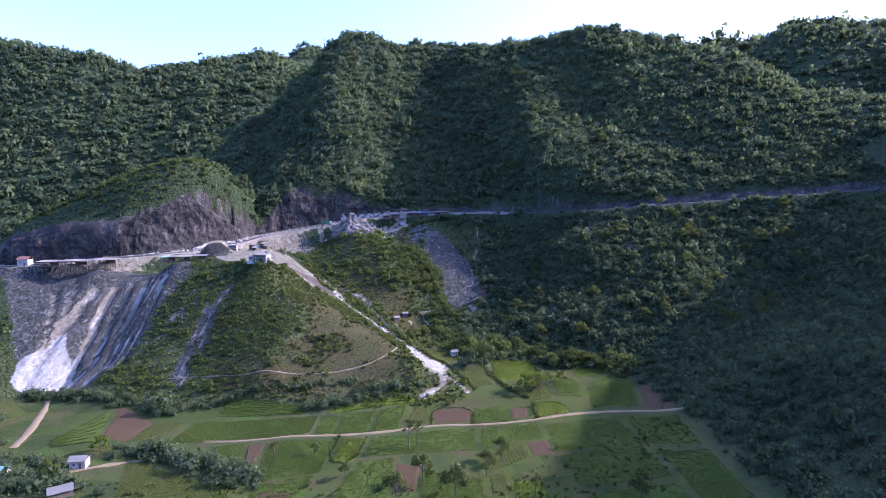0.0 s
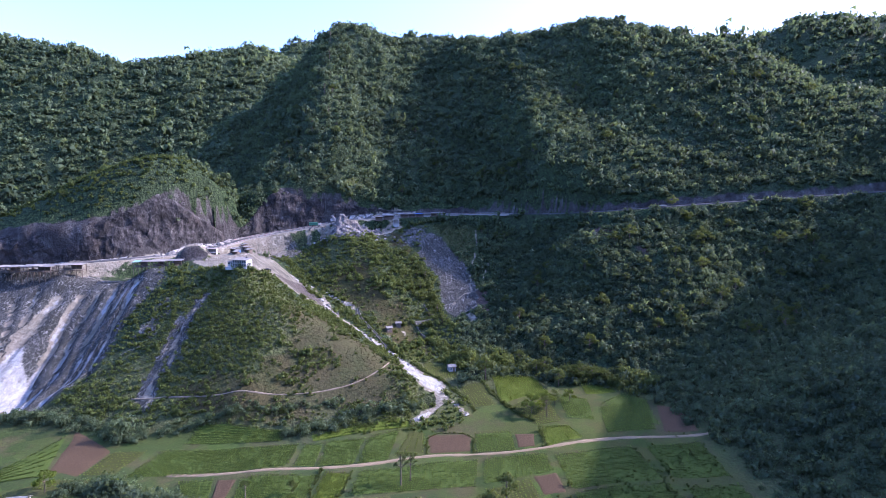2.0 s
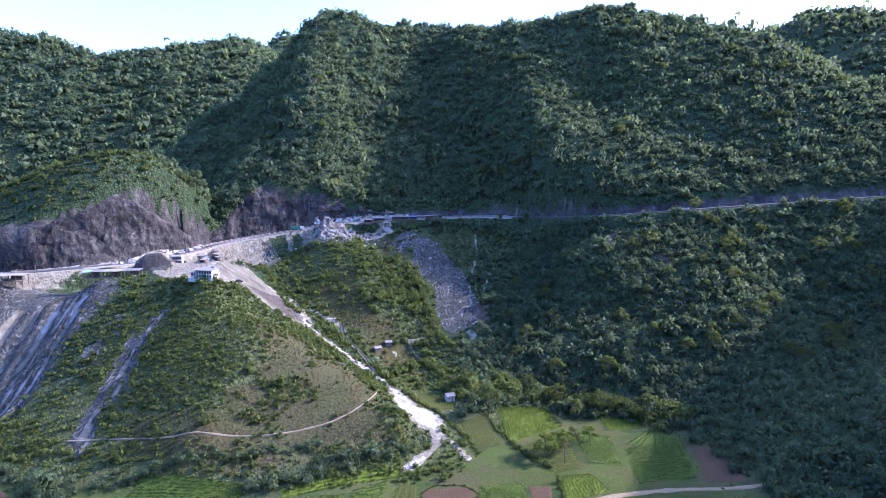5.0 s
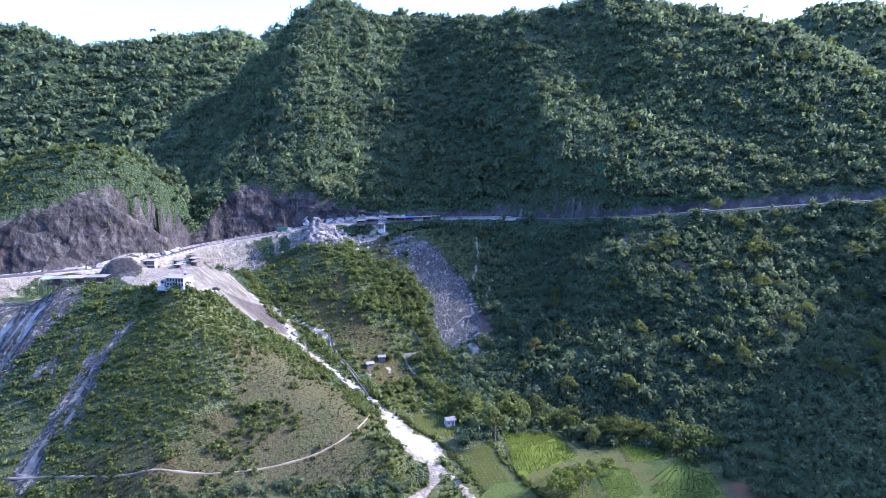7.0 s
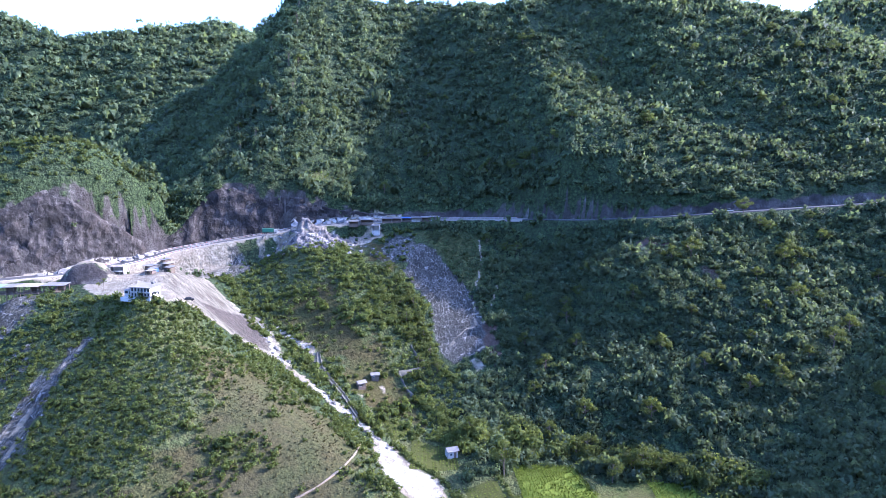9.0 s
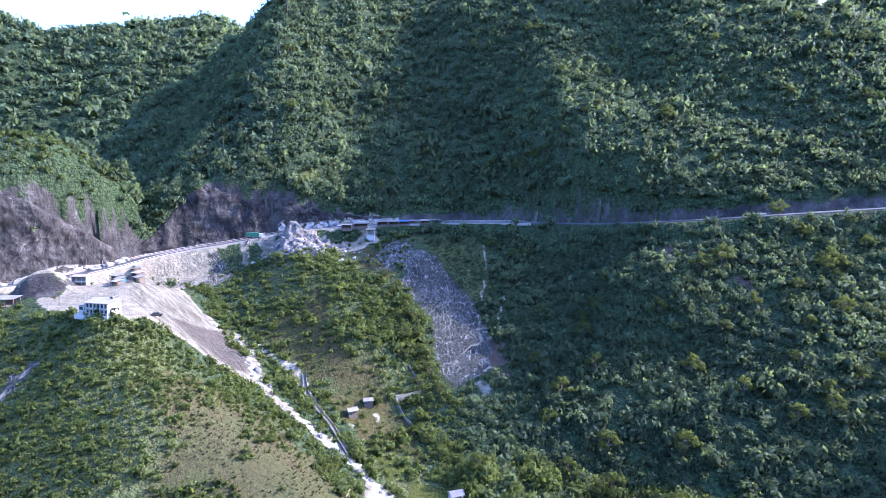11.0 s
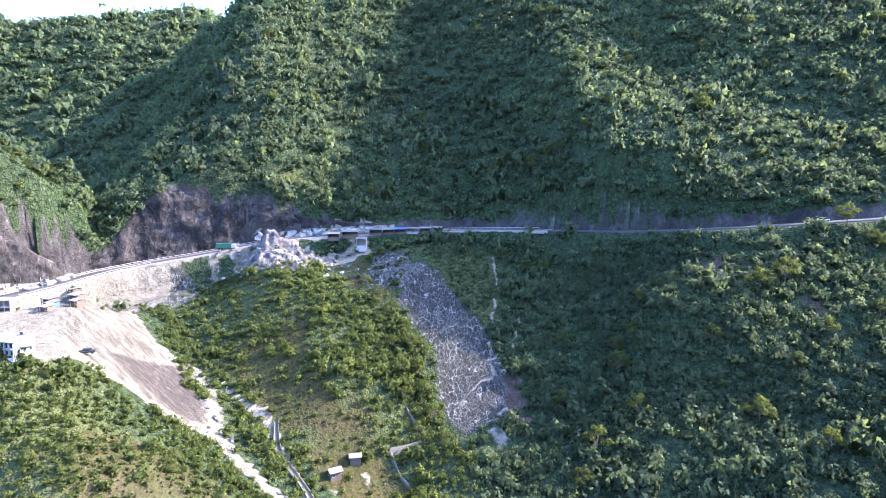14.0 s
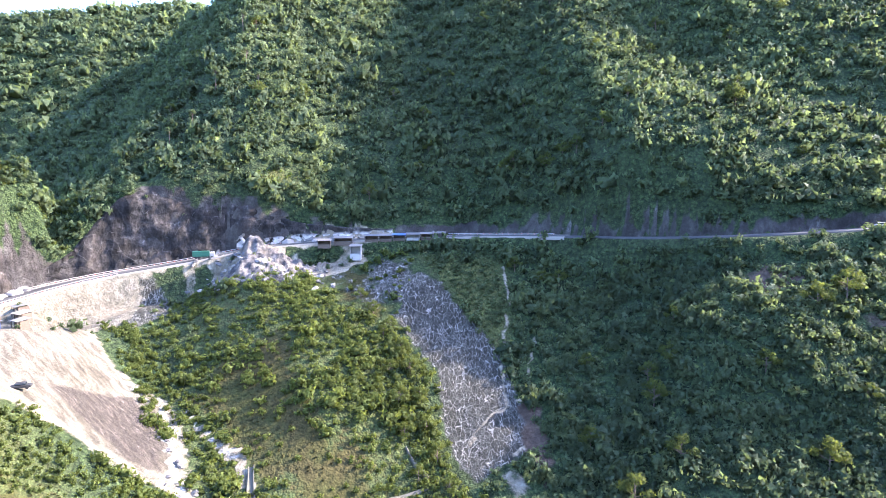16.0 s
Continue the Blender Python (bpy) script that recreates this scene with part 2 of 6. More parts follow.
# crests, gullies, edges and benches of the land: x, y, z in metres from the first eye
ROAD = [(-420, 358, -54), (-330, 353, -50), (-263, 350, -46), (-207, 358, -42), (-184, 371, -41), (-163, 388, -40.5), (-149, 408, -38),
        (-140, 424, -35), (-126, 436, -32), (-99, 446, -28), (-70, 453, -22), (-30, 459, -19.5), (10, 461, -18), (50, 450, -17),
        (80, 428, -16), (110, 410, -13.5), (150, 401, -10), (213, 397, -5), (290, 385, 1), (312, 372, 3), (322, 345, 4)]
LAND = dict(
    knob_cliff=[(-275, 369, -24), (-235, 371, -13), (-205, 373.5, -9), (-186, 383, -1), (-170, 395.5, 2), (-159, 406.5, -1), (-150, 419, -8)],
    knob_crest=[(-262, 402, -16), (-225, 408, 8), (-195, 412, 18), (-173, 412, 21), (-157, 420, 11), (-146, 436, -7)],
    knob_saddle=[(-270, 450, -48), (-220, 460, -38), (-188, 468, -26), (-156, 468, -10)],
    cut_top=[(-134, 446, -4), (-112, 453, 2.5), (-90, 458, 1.5), (-60, 466, -2), (-30, 472, -6)],
    spur=[(-124, 456, 3), (-116, 470, 14), (-111, 488, 31), (-102, 508, 62), (-97, 530, 92), (-100, 560, 122), (-104, 600, 156), (-104, 622, 172)],
    spur_side=[(-75, 452, -3), (-80, 492, 42), (-76, 540, 88), (-68, 586, 141)],
    spur_west=[(-138, 452, 3), (-132, 517, 50), (-122, 553, 98)],
    spur_left=[(-160, 500, 14), (-172, 555, 52), (-176, 592, 88)],
    west_edge=[(-267, 513, -20), (-249, 527, 0), (-222, 548, 30), (-197, 569, 60), (-173, 590, 90), (-150, 611, 120), (-129, 632, 150)],
    west_drop=[(-330, 545, -62), (-290, 585, -30), (-250, 625, 15), (-215, 665, 55), (-180, 700, 85)],
    crest=[(-104, 622, 172), (-76, 622, 168), (-52, 622, 159), (-20, 622, 165), (10, 615, 160), (40, 610, 153), (80, 592, 157),
           (125, 585, 165), (164, 580, 169), (195, 575, 156), (236, 560, 146), (251, 540, 133), (283, 525, 118), (307, 505, 94), (333, 482, 86), (350, 470, 82)],
    back=[(-160, 720, 60), (-104, 740, 80), (40, 720, 70), (164, 700, 60), (300, 640, 40), (420, 600, 40)],
    hollow=[(-12, 585, 112), (-14, 550, 80), (2, 520, 44), (8, 492, 22), (12, 474, -4)],
    hollow_west=[(-46, 553, 88), (-46, 504, 34), (-48, 478, 4)],
    rib=[(90, 570, 137), (68, 528, 95), (75, 497, 70), (72, 460, 30), (74, 443, 17)],
    face=[(125, 514, 74), (168, 528, 112), (130, 448, 33), (134, 423, 9), (165, 427, 15), (202, 472, 64), (213, 437, 30), (179, 455, 40), (102, 487, 58), (100, 432, 14), (205, 545, 130)],
    bank_low=[(155, 388, -17), (124, 385, -22), (98, 365, -40), (115, 364, -42), (131, 347, -52), (126, 330, -64), (119, 320, -73)],
    bank_mid=[(79, 380, -37), (66, 378, -52), (95, 357, -55), (61, 340, -72), (93, 331, -70), (110, 345, -60)],
    bank_right=[(185, 358, -46), (210, 320, -62), (225, 270, -60), (250, 200, -50)],
    toe=[(20, 322, -88), (60, 315, -93), (92, 295, -95), (112, 262, -96), (114, 220, -97), (112, 185, -98), (112, 120, -98), (120, 0, -98)],
    right_wall=[(160, 262, -74), (170, 200, -65), (180, 120, -55), (190, 0, -50)],
    gully=[(20, 450, -22), (26, 420, -42), (20, 388, -62), (14, 358, -76), (9, 335, -86)],
    mid_spur=[(-72, 436, -26), (-66, 420, -35), (-58, 401, -48), (-42, 385, -54), (-29, 373, -60), (-16, 352, -80)],
    mid_edge=[(-14, 440, -26), (-14, 412, -42), (-8, 390, -57), (4, 370, -72), (8, 345, -82)],
    stream=[(-106, 420, -42), (-92, 398, -53), (-82, 383, -60), (-66, 366, -67), (-50, 347, -74), (-35, 325, -82), (-15, 305, -88.5), (3, 292, -92.5), (-8, 268, -96)],
    cone_top=[(-150, 370, -42), (-128, 350, -42), (-114, 334, -41.6), (-103, 332, -42.2), (-97, 338, -45), (-114, 327, -45), (-118, 376, -38), (-128, 392, -37)],
    cone_right=[(-86, 330, -56), (-60, 312, -68.5), (-28, 285, -82), (-8, 272, -92)],
    cone_front=[(-80, 308, -60), (-90, 305, -61), (-84, 257, -87), (-46, 262, -91), (-128, 300, -70), (-120, 325, -52), (-30, 255, -94)],
    scar=[(-210, 340, -48), (-210, 327, -57), (-205, 300, -78), (-198, 270, -96)],
    scar_mid=[(-162, 342, -45), (-162, 322, -58), (-163, 290, -82), (-172, 268, -95)],
    scar_groove=[(-185, 335, -54), (-190, 310, -75), (-195, 285, -90)],
    left_bank=[(-262, 338, -50), (-250, 310, -66), (-232, 285, -82), (-225, 262, -95), (-320, 300, -62), (-330, 250, -85)],
    cone_foot=[(-150, 258, -96), (-110, 246, -96.5), (-70, 244, -96.5), (-30, 240, -97), (0, 262, -96), (30, 290, -94)],
    plain=[(-210, 220, -98), (-140, 212, -98.5), (-60, 215, -98), (0, 222, -97.5), (50, 250, -97), (80, 275, -96), (60, 200, -98), (0, 160, -99),
           (-100, 150, -99), (-220, 160, -99), (-60, 60, -100), (60, 60, -100), (-200, 0, -101), (0, -200, -102)],
    far_left=[(-900, 820, 190), (-760, 800, 205), (-625, 800, 214), (-575, 800, 213), (-521, 795, 201), (-466, 800, 190), (-417, 800, 171),
              (-375, 800, 177), (-320, 850, 205), (-285, 910, 226), (-255, 920, 216)],
    far_left_face=[(-380, 780, 146), (-412, 714, 90), (-480, 729, 124), (-320, 730, 84), (-560, 700, 100), (-350, 665, 25), (-430, 610, -15), (-520, 570, -30)],
    far_left_foot=[(-320, 500, -60), (-420, 490, -60), (-600, 450, -55), (-800, 500, 10)],
    behind_left=[(-900, 960, 60), (-625, 940, 70), (-450, 930, 70), (-330, 980, 110)],
    notch=[(-262, 1050, 272), (-238, 1060, 277), (-190, 1100, 250)],
    behind_notch=[(-300, 1200, 120), (0, 1000, 80), (300, 1000, 80), (700, 1020, 60)],
    far_right=[(370, 880, 225), (413, 870, 240), (460, 870, 231), (500, 880, 250), (534, 880, 265), (580, 880, 255), (640, 880, 248), (760, 860, 240)],
    far_right_face=[(420, 740, 110), (560, 700, 110), (480, 620, 70)],
    right_ridge=[(350, 470, 80), (350, 430, 55), (358, 385, 52), (383, 346, 76), (397, 330, 95), (416, 300, 117), (432, 265, 143), (446, 190, 168), (458, 60, 170), (470, -150, 160)],
    right_slope=[(318, 330, 6), (322, 260, 20), (330, 160, 40), (330, 40, 45), (330, -100, 40)],
    behind=[(-300, -500, 40), (0, -600, 60), (300, -500, 60), (-600, -200, 60), (-650, 200, 60), (-480, 250, -40), (-450, 50, -60)],
    rim=[(-1500, 0, 120), (-1500, 1200, 150), (0, 1700, 90), (1500, 1200, 150), (1500, 0, 150), (0, -1500, 100), (-3500, -3500, 60), (-3500, 4000, 60), (3500, 4000, 60), (3500, -3500, 60)],
)


def along(line, step):
    """Points at even steps along a line, each with the way it goes."""
    pts = [Vector(p) for p in line]
    out, rest = [], 0.0
    for a, b in zip(pts, pts[1:]):
        n = (b - a).length
        d = rest
        while d < n:
            out.append((a + (b - a) * (d / n), (b - a).normalized()))
            d += step
        rest = d - n
    out.append((pts[-1], (pts[-1] - pts[-2]).normalized()))
    return out


SCATTERED = ("face", "bank_low", "bank_mid", "cone_front", "plain", "far_left_face", "far_right_face", "behind", "rim", "left_bank")
# lines given over the tree tops, and how high the trees stand
CANOPY = dict(spur=4, spur_side=4, spur_west=4, spur_left=5, crest=7.5, hollow=4, hollow_west=4, rib=4, face=3, bank_low=3, bank_mid=3, far_left=13, far_left_face=10,
              notch=12, far_right=14, far_right_face=10, west_edge=5)
knots = []
for key, line in LAND.items():
    if key in CANOPY:
        line = [(x, y, z - CANOPY[key]) for x, y, z in line]
    if key in SCATTERED:
        knots += [Vector(p) for p in line]
    else:
        knots += [p for p, _ in along(line, 14 if max(p[1] for p in line) < 500 else 26)]
knots += [p for p, _ in along(ROAD, 12)]
seen, K = set(), []
for p in knots:
    cell = (round(p.x / 4), round(p.y / 4))
    if cell not in seen:
        seen.add(cell)
        K.append(p)
KX, KY, KZ = (np.array([p[i] for p in K]) for i in range(3))
_r = np.hypot(KX[:, None] - KX[None], KY[:, None] - KY[None])
_n = len(K)
_A = np.zeros((_n + 1, _n + 1))
_A[:_n, :_n] = -np.sqrt(_r ** 2 + 9.0) - np.eye(_n) * 1.2
_A[_n, :_n] = _A[:_n, _n] = 1
_w = np.linalg.solve(_A, np.append(KZ, 0))


def segments(line):
    p = np.array(line, float)
    return p[:-1], p[1:]


def near(x, y, line):
    """Distance in plan from a line, the side (left is plus) and the height of the line there."""
    best, side, zz = np.full(x.shape, 1e9), np.zeros(x.shape), np.zeros(x.shape)
    for a, b in zip(*segments(line)):
        dx, dy = b[0] - a[0], b[1] - a[1]
        f = np.clip(((x - a[0]) * dx + (y - a[1]) * dy) / (dx * dx + dy * dy), 0, 1)
        d = np.hypot(x - a[0] - f * dx, y - a[1] - f * dy)
        s = dx * (y - a[1]) - dy * (x - a[0])
        m = d < best
        best = np.where(m, d, best)
        side = np.where(m, np.sign(s), side)
        if len(a) > 2:
            zz = np.where(m, a[2] + f * (b[2] - a[2]), zz)
    return best, side, zz


def smooth(a, b, v):
    t = np.clip((v - a) / (b - a), 0, 1)
    return t * t * (3 - 2 * t)


def inside(x, y, poly, soft=4.0):
    """1 within a plan outline, falling to 0 over its border."""
    p = np.array(poly, float)
    q = np.roll(p, -1, 0)
    odd = np.zeros(x.shape, bool)
    d = np.full(x.shape, 1e9)
    for a, b in zip(p, q):
        cross = (a[1] > y) != (b[1] > y)
        with np.errstate(divide="ignore", invalid="ignore"):
            odd ^= cross & (x < (b[0] - a[0]) * (y - a[1]) / (b[1] - a[1] if b[1] != a[1] else 1e-9) + a[0])
        dx, dy = b - a
        f = np.clip(((x - a[0]) * dx + (y - a[1]) * dy) / (dx * dx + dy * dy + 1e-9), 0, 1)
        d = np.minimum(d, np.hypot(x - a[0] - f * dx, y - a[1] - f * dy))
    return np.clip(0.5 + np.where(odd, d, -d) / (2 * soft), 0, 1)


RUNNELS = [[(-203, 328), (-207, 313), (-207.5, 299), (-207, 288), (-205, 270)], [(-195, 332), (-194.6, 312), (-191.4, 298), (-189.7, 283), (-188, 271)],
           [(-186, 338), (-187, 318), (-184, 300), (-182, 284), (-183, 271)], [(-178, 338), (-177, 321), (-176, 304), (-172, 281), (-176, 270)],
           [(-172, 340), (-171, 322), (-169, 300), (-168, 281)], [(-168, 338), (-164, 318), (-163.7, 302), (-161.8, 280)],
           [(-218, 337), (-214, 322), (-211, 308), (-208, 294)], [(-228, 332), (-220, 314), (-213, 298), (-208, 286)]]
SCREE_FAN = [(-215, 279), (-210, 290), (-208, 302), (-205, 302), (-200, 293), (-189, 283), (-185, 267), (-200, 264), (-211, 269)]


def runnels(x, y):
    """Depth of the runnels that rain has cut into the scree, 0 to 1."""
    out = np.zeros(x.shape)
    k = (x > -290) & (x < -140) & (y > 255) & (y < 350)
    if k.any():
        xs = x[k] + 4 * fbm(x[k], y[k], 16, 2, 33) + 3.5 * fbm(x[k], y[k], 5, 3, 34)
        d = np.full(xs.shape, 1e9)
        for n, line in enumerate(RUNNELS):
            w = (2.2, 1.5, 0.8, 1.2, 0.7, 1.3, 0.8, 0.6)[n]
            d = np.minimum(d, near(xs, y[k], line)[0] / w)
        out[k] = 1 - smooth(0.5, 1.9, d)
    return out


FLAT = [(-260, 200), (-215, 258), (-150, 254), (-60, 241), (-10, 258), (30, 285), (70, 300), (95, 285), (108, 250), (108, 100), (-260, 100)]
TERRACE = [(-158, 372), (-134, 347), (-112, 337), (-100, 334), (-97, 342), (-112, 358), (-122, 378), (-140, 392), (-150, 388)]


def land(x, y, detail=True):
    """Height of the ground."""
    x, y = np.atleast_1d(np.asarray(x, float)), np.atleast_1d(np.asarray(y, float))
    z = np.zeros(x.shape)
    for i in range(0, x.size, 20000):
        s = slice(i, i + 20000)
        z[s] = -np.sqrt((x[s, None] - KX) ** 2 + (y[s, None] - KY) ** 2 + 9.0) @ _w[:_n] + _w[_n]
    flat = np.maximum(inside(x, y, FLAT, 10), 0)
    far = smooth(470, 620, np.hypot(x * 0.6, y))
    if detail:
        amp = (1 - flat) * (3.0 + 10 * far)
        z = z + amp * fbm(x, y * 0.5, 50, 4, 3) + (1 - flat) * (1.2 + 3 * far) * fbm(x, y * 0.6, 18, 3, 8)
        z = z + (1 - flat) * far * 24 * (0.12 - np.abs(fbm(x + 0.15 * y, y * 0.3, 46, 3, 21)))
        z = z - 2.2 * runnels(x, y) + 0.8 * np.exp(-(((x + 70) / 11) ** 2 + ((y - 442) / 4.5) ** 2))
    d, side, rz = near(x, y, ROAD)
    z = np.where(d < 16, z + (rz - 0.25 - z) * (1 - smooth(6.2, 9.5, d)), z)
    t = inside(x, y, TERRACE, 5)
    z = z + (np.clip(-43.0 + 0.12 * (y - 345), -43.5, -39.5) - z) * t * 0.85
    z = z + 8.0 * np.clip(1.3 * np.exp(-(((x + 151 + (y - 368) * 0.3 + 6 * fbm(x, y, 9, 3, 93)) / 11) ** 4 + ((y - 369 + 5 * fbm(x, y, 7, 3, 94)) / 5.5) ** 4)), 0, 1) * (0.85 + 0.7 * fbm(x, y, 8, 3, 95))
    return z


def graded(lo, hi, fine_lo, fine_hi, fine, grow=1.12, most=120.0):
    mid = list(np.arange(fine_lo, fine_hi + fine / 2, fine))
    up, s, v = [], fine, fine_hi
    while v < hi:
        s = min(s * grow, most)
        v += s
        up.append(v)
    dn, s, v = [], fine, fine_lo
    while v > lo:
        s = min(s * grow, most)
        v -= s
        dn.append(v)
    return np.array(dn[::-1] + mid + up)


gx = graded(-3600, 3600, -280, 260, 2.1, 1.055)
gy = np.concatenate([graded(-3600, 140, 139, 140, 1.8, 1.07)[:-1], np.arange(140, 480, 2.0), graded(480, 4000, 480, 482, 2.0, 1.045)])
gy = np.unique(np.round(gy, 3))
GX, GY = np.meshgrid(gx, gy)
VX, VY = GX.ravel(), GY.ravel()
VZ = land(VX, VY)


def grid_mesh(name, nx, ny, co):
    me = bpy.data.meshes.new(name)
    i = (np.arange(ny - 1)[:, None] * nx + np.arange(nx - 1)[None]).ravel()
    quads = np.stack([i, i + 1, i + nx + 1, i + nx], 1)
    fill(me, co, quads)
    return me


def fill(me, co, faces):
    n, k = faces.shape
    me.vertices.add(len(co))
    me.vertices.foreach_set("co", np.asarray(co, np.float32).ravel())
    me.loops.add(n * k)
    me.loops.foreach_set("vertex_index", faces.astype(np.int32).ravel())
    me.polygons.add(n)
    me.polygons.foreach_set("loop_start", np.arange(0, n * k, k, dtype=np.int32))
    me.update(calc_edges=True)


def paint(me, name, values):
    a = me.attributes.new(name, "FLOAT", "POINT")
    a.data.foreach_set("value", np.asarray(values, np.float32))


# zones of the ground, as outlines and lines in plan
SCAR_BEND = [(-150, 392), (-143, 416), (-128, 430), (-112, 436), (-107, 428), (-105, 415), (-112, 404), (-103, 394), (-95, 386), (-88, 384), (-79, 381), (-70, 371), (-63, 356),
             (-60, 346), (-66, 344.5), (-76, 346), (-84, 346.5), (-92, 345.5), (-98, 341), (-106, 341), (-120, 352), (-134, 366)]
BROWN_SLAB = [(-99, 362), (-92, 370), (-87, 377), (-77, 371.5), (-71, 361), (-67.5, 351.5), (-73.5, 348.8), (-82, 353), (-90, 356)]
GREEN_WEDGE = [(-118, 418), (-108, 409.5), (-102, 419), (-92, 405), (-82.5, 384), (-90, 386), (-98, 391), (-103, 398), (-112, 409)]
SCAR_LEFT = [(-285, 346), (-205, 352), (-156, 350), (-150, 335), (-158, 310), (-160, 288), (-176, 266), (-205, 266), (-232, 300), (-262, 335)]
GULLY_SLAB = [(-15, 412), (-12, 421), (-9, 434), (2, 430), (7, 420), (16, 410), (21, 402), (24, 388), (26, 379), (27, 370), (9, 361), (5, 366), (2, 375), (0, 386), (-1, 396), (-8, 403)]
CONE_NET = [(-147, 324), (-137, 325), (-124, 324), (-119, 312), (-120, 302), (-118, 293), (-116, 279), (-120, 274), (-124, 268), (-126, 261), (-132, 268), (-147, 286), (-154, 297), (-150, 306)]
CONE_STREAKS = ([(-122, 321), (-126, 307), (-126, 294), (-124, 281), (-129, 276), (-129, 266)], [(-130, 308), (-130, 297), (-130, 286), (-129, 277), (-124, 261)])
SLAB_TRAILS = (([(26, 440), (27, 425), (23, 410), (20.5, 397), (20.5, 385)], 1.1), ([(46, 391), (34, 388), (22, 385), (14, 380), (9, 375), (7, 365)], 0.8), ([(33, 408), (29, 396), (29, 387)], 0.9), ([(25, 370), (8, 363)], 0.8))
ROCK_PILE = [(-104, 448), (-96, 438), (-78, 431), (-55, 431), (-36, 436), (-26, 444), (-30, 450), (-62, 453)]
DRY_CONE = [(-112, 270), (-94, 271), (-83, 268), (-77, 276), (-72, 286), (-69, 297), (-77, 307), (-86, 313), (-84, 326), (-74, 330), (-60, 325), (-44, 320), (-27, 308), (-20, 296), (-22, 284), (-14, 268), (-30, 258), (-60, 250), (-88, 250), (-112, 260)]
DRY_SPUR = [(-72, 382), (-66, 396), (-52, 404), (-44, 396), (-36, 375), (-30, 371), (-24, 366), (-14, 355), (-8, 346), (-4, 328), (-28, 334), (-39, 353), (-49, 359), (-60, 371)]
DARK_BUSH = [(-40, 400), (-24, 412), (-6, 402), (-1, 387), (4, 372), (-3, 369), (-12, 372), (-26, 371), (-33, 384)]
YARD = [(-37, 343), (-27, 351), (-19, 351), (-7, 345.5), (-7, 338), (-19, 340), (-23, 331), (-30, 333)]
STREAM_A = [(-96, 387), (-88, 382.5), (-80, 379), (-73, 369), (-66, 354), (-58, 343.5), (-45, 334), (-34, 328), (-25, 320), (-18, 311), (-10, 297), (-4, 289), (0, 280), (0, 273), (-4, 263), (-10, 256)]
STREAM_B = [(-74, 379), (-62.4, 368.4), (-51.2, 360.5), (-47, 352.7), (-41, 344), (-34, 336), (-26, 322)]
STREAM_C = [(-4, 288), (2, 279), (8, 271), (11, 265)]
STREAM_FAN = [(-21, 306), (-15, 312), (-8, 299), (2, 296), (4, 288), (0, 279), (-8, 279), (-15, 286)]
MEADOWS = ([(-24, 331), (-8, 331), (-9, 321), (8, 316), (12, 300), (-4, 294), (-11, 309)], [(5, 294), (24, 303), (51, 309), (58, 292), (28, 262), (10, 262)])
NETTED_GRASS = [(-47, 442), (-32, 443), (-24, 434), (-15, 410), (-24, 410), (-42, 425)]
SCRUB_BANK = [(-7, 444), (27, 444), (26, 411), (19, 403), (8, 421)]
LEDGE = [(-78, 463), (-67, 467), (-56, 473), (-58, 475), (-67, 472), (-78, 466)]


def cliff_height(x):
    """How high the bare rock stands over the road."""
    return np.interp(x, (-300, -285, -240, -215, -195, -180, -170, -158, -150, -144, -138, -132, -126, -119, -105, -90, -78, -66, -50, -35, -10), (10, 18, 25, 24, 28, 38, 40, 30, 19, 8, 7, 12, 24, 31, 29, 24, 20, 13, 8, 6, 4))


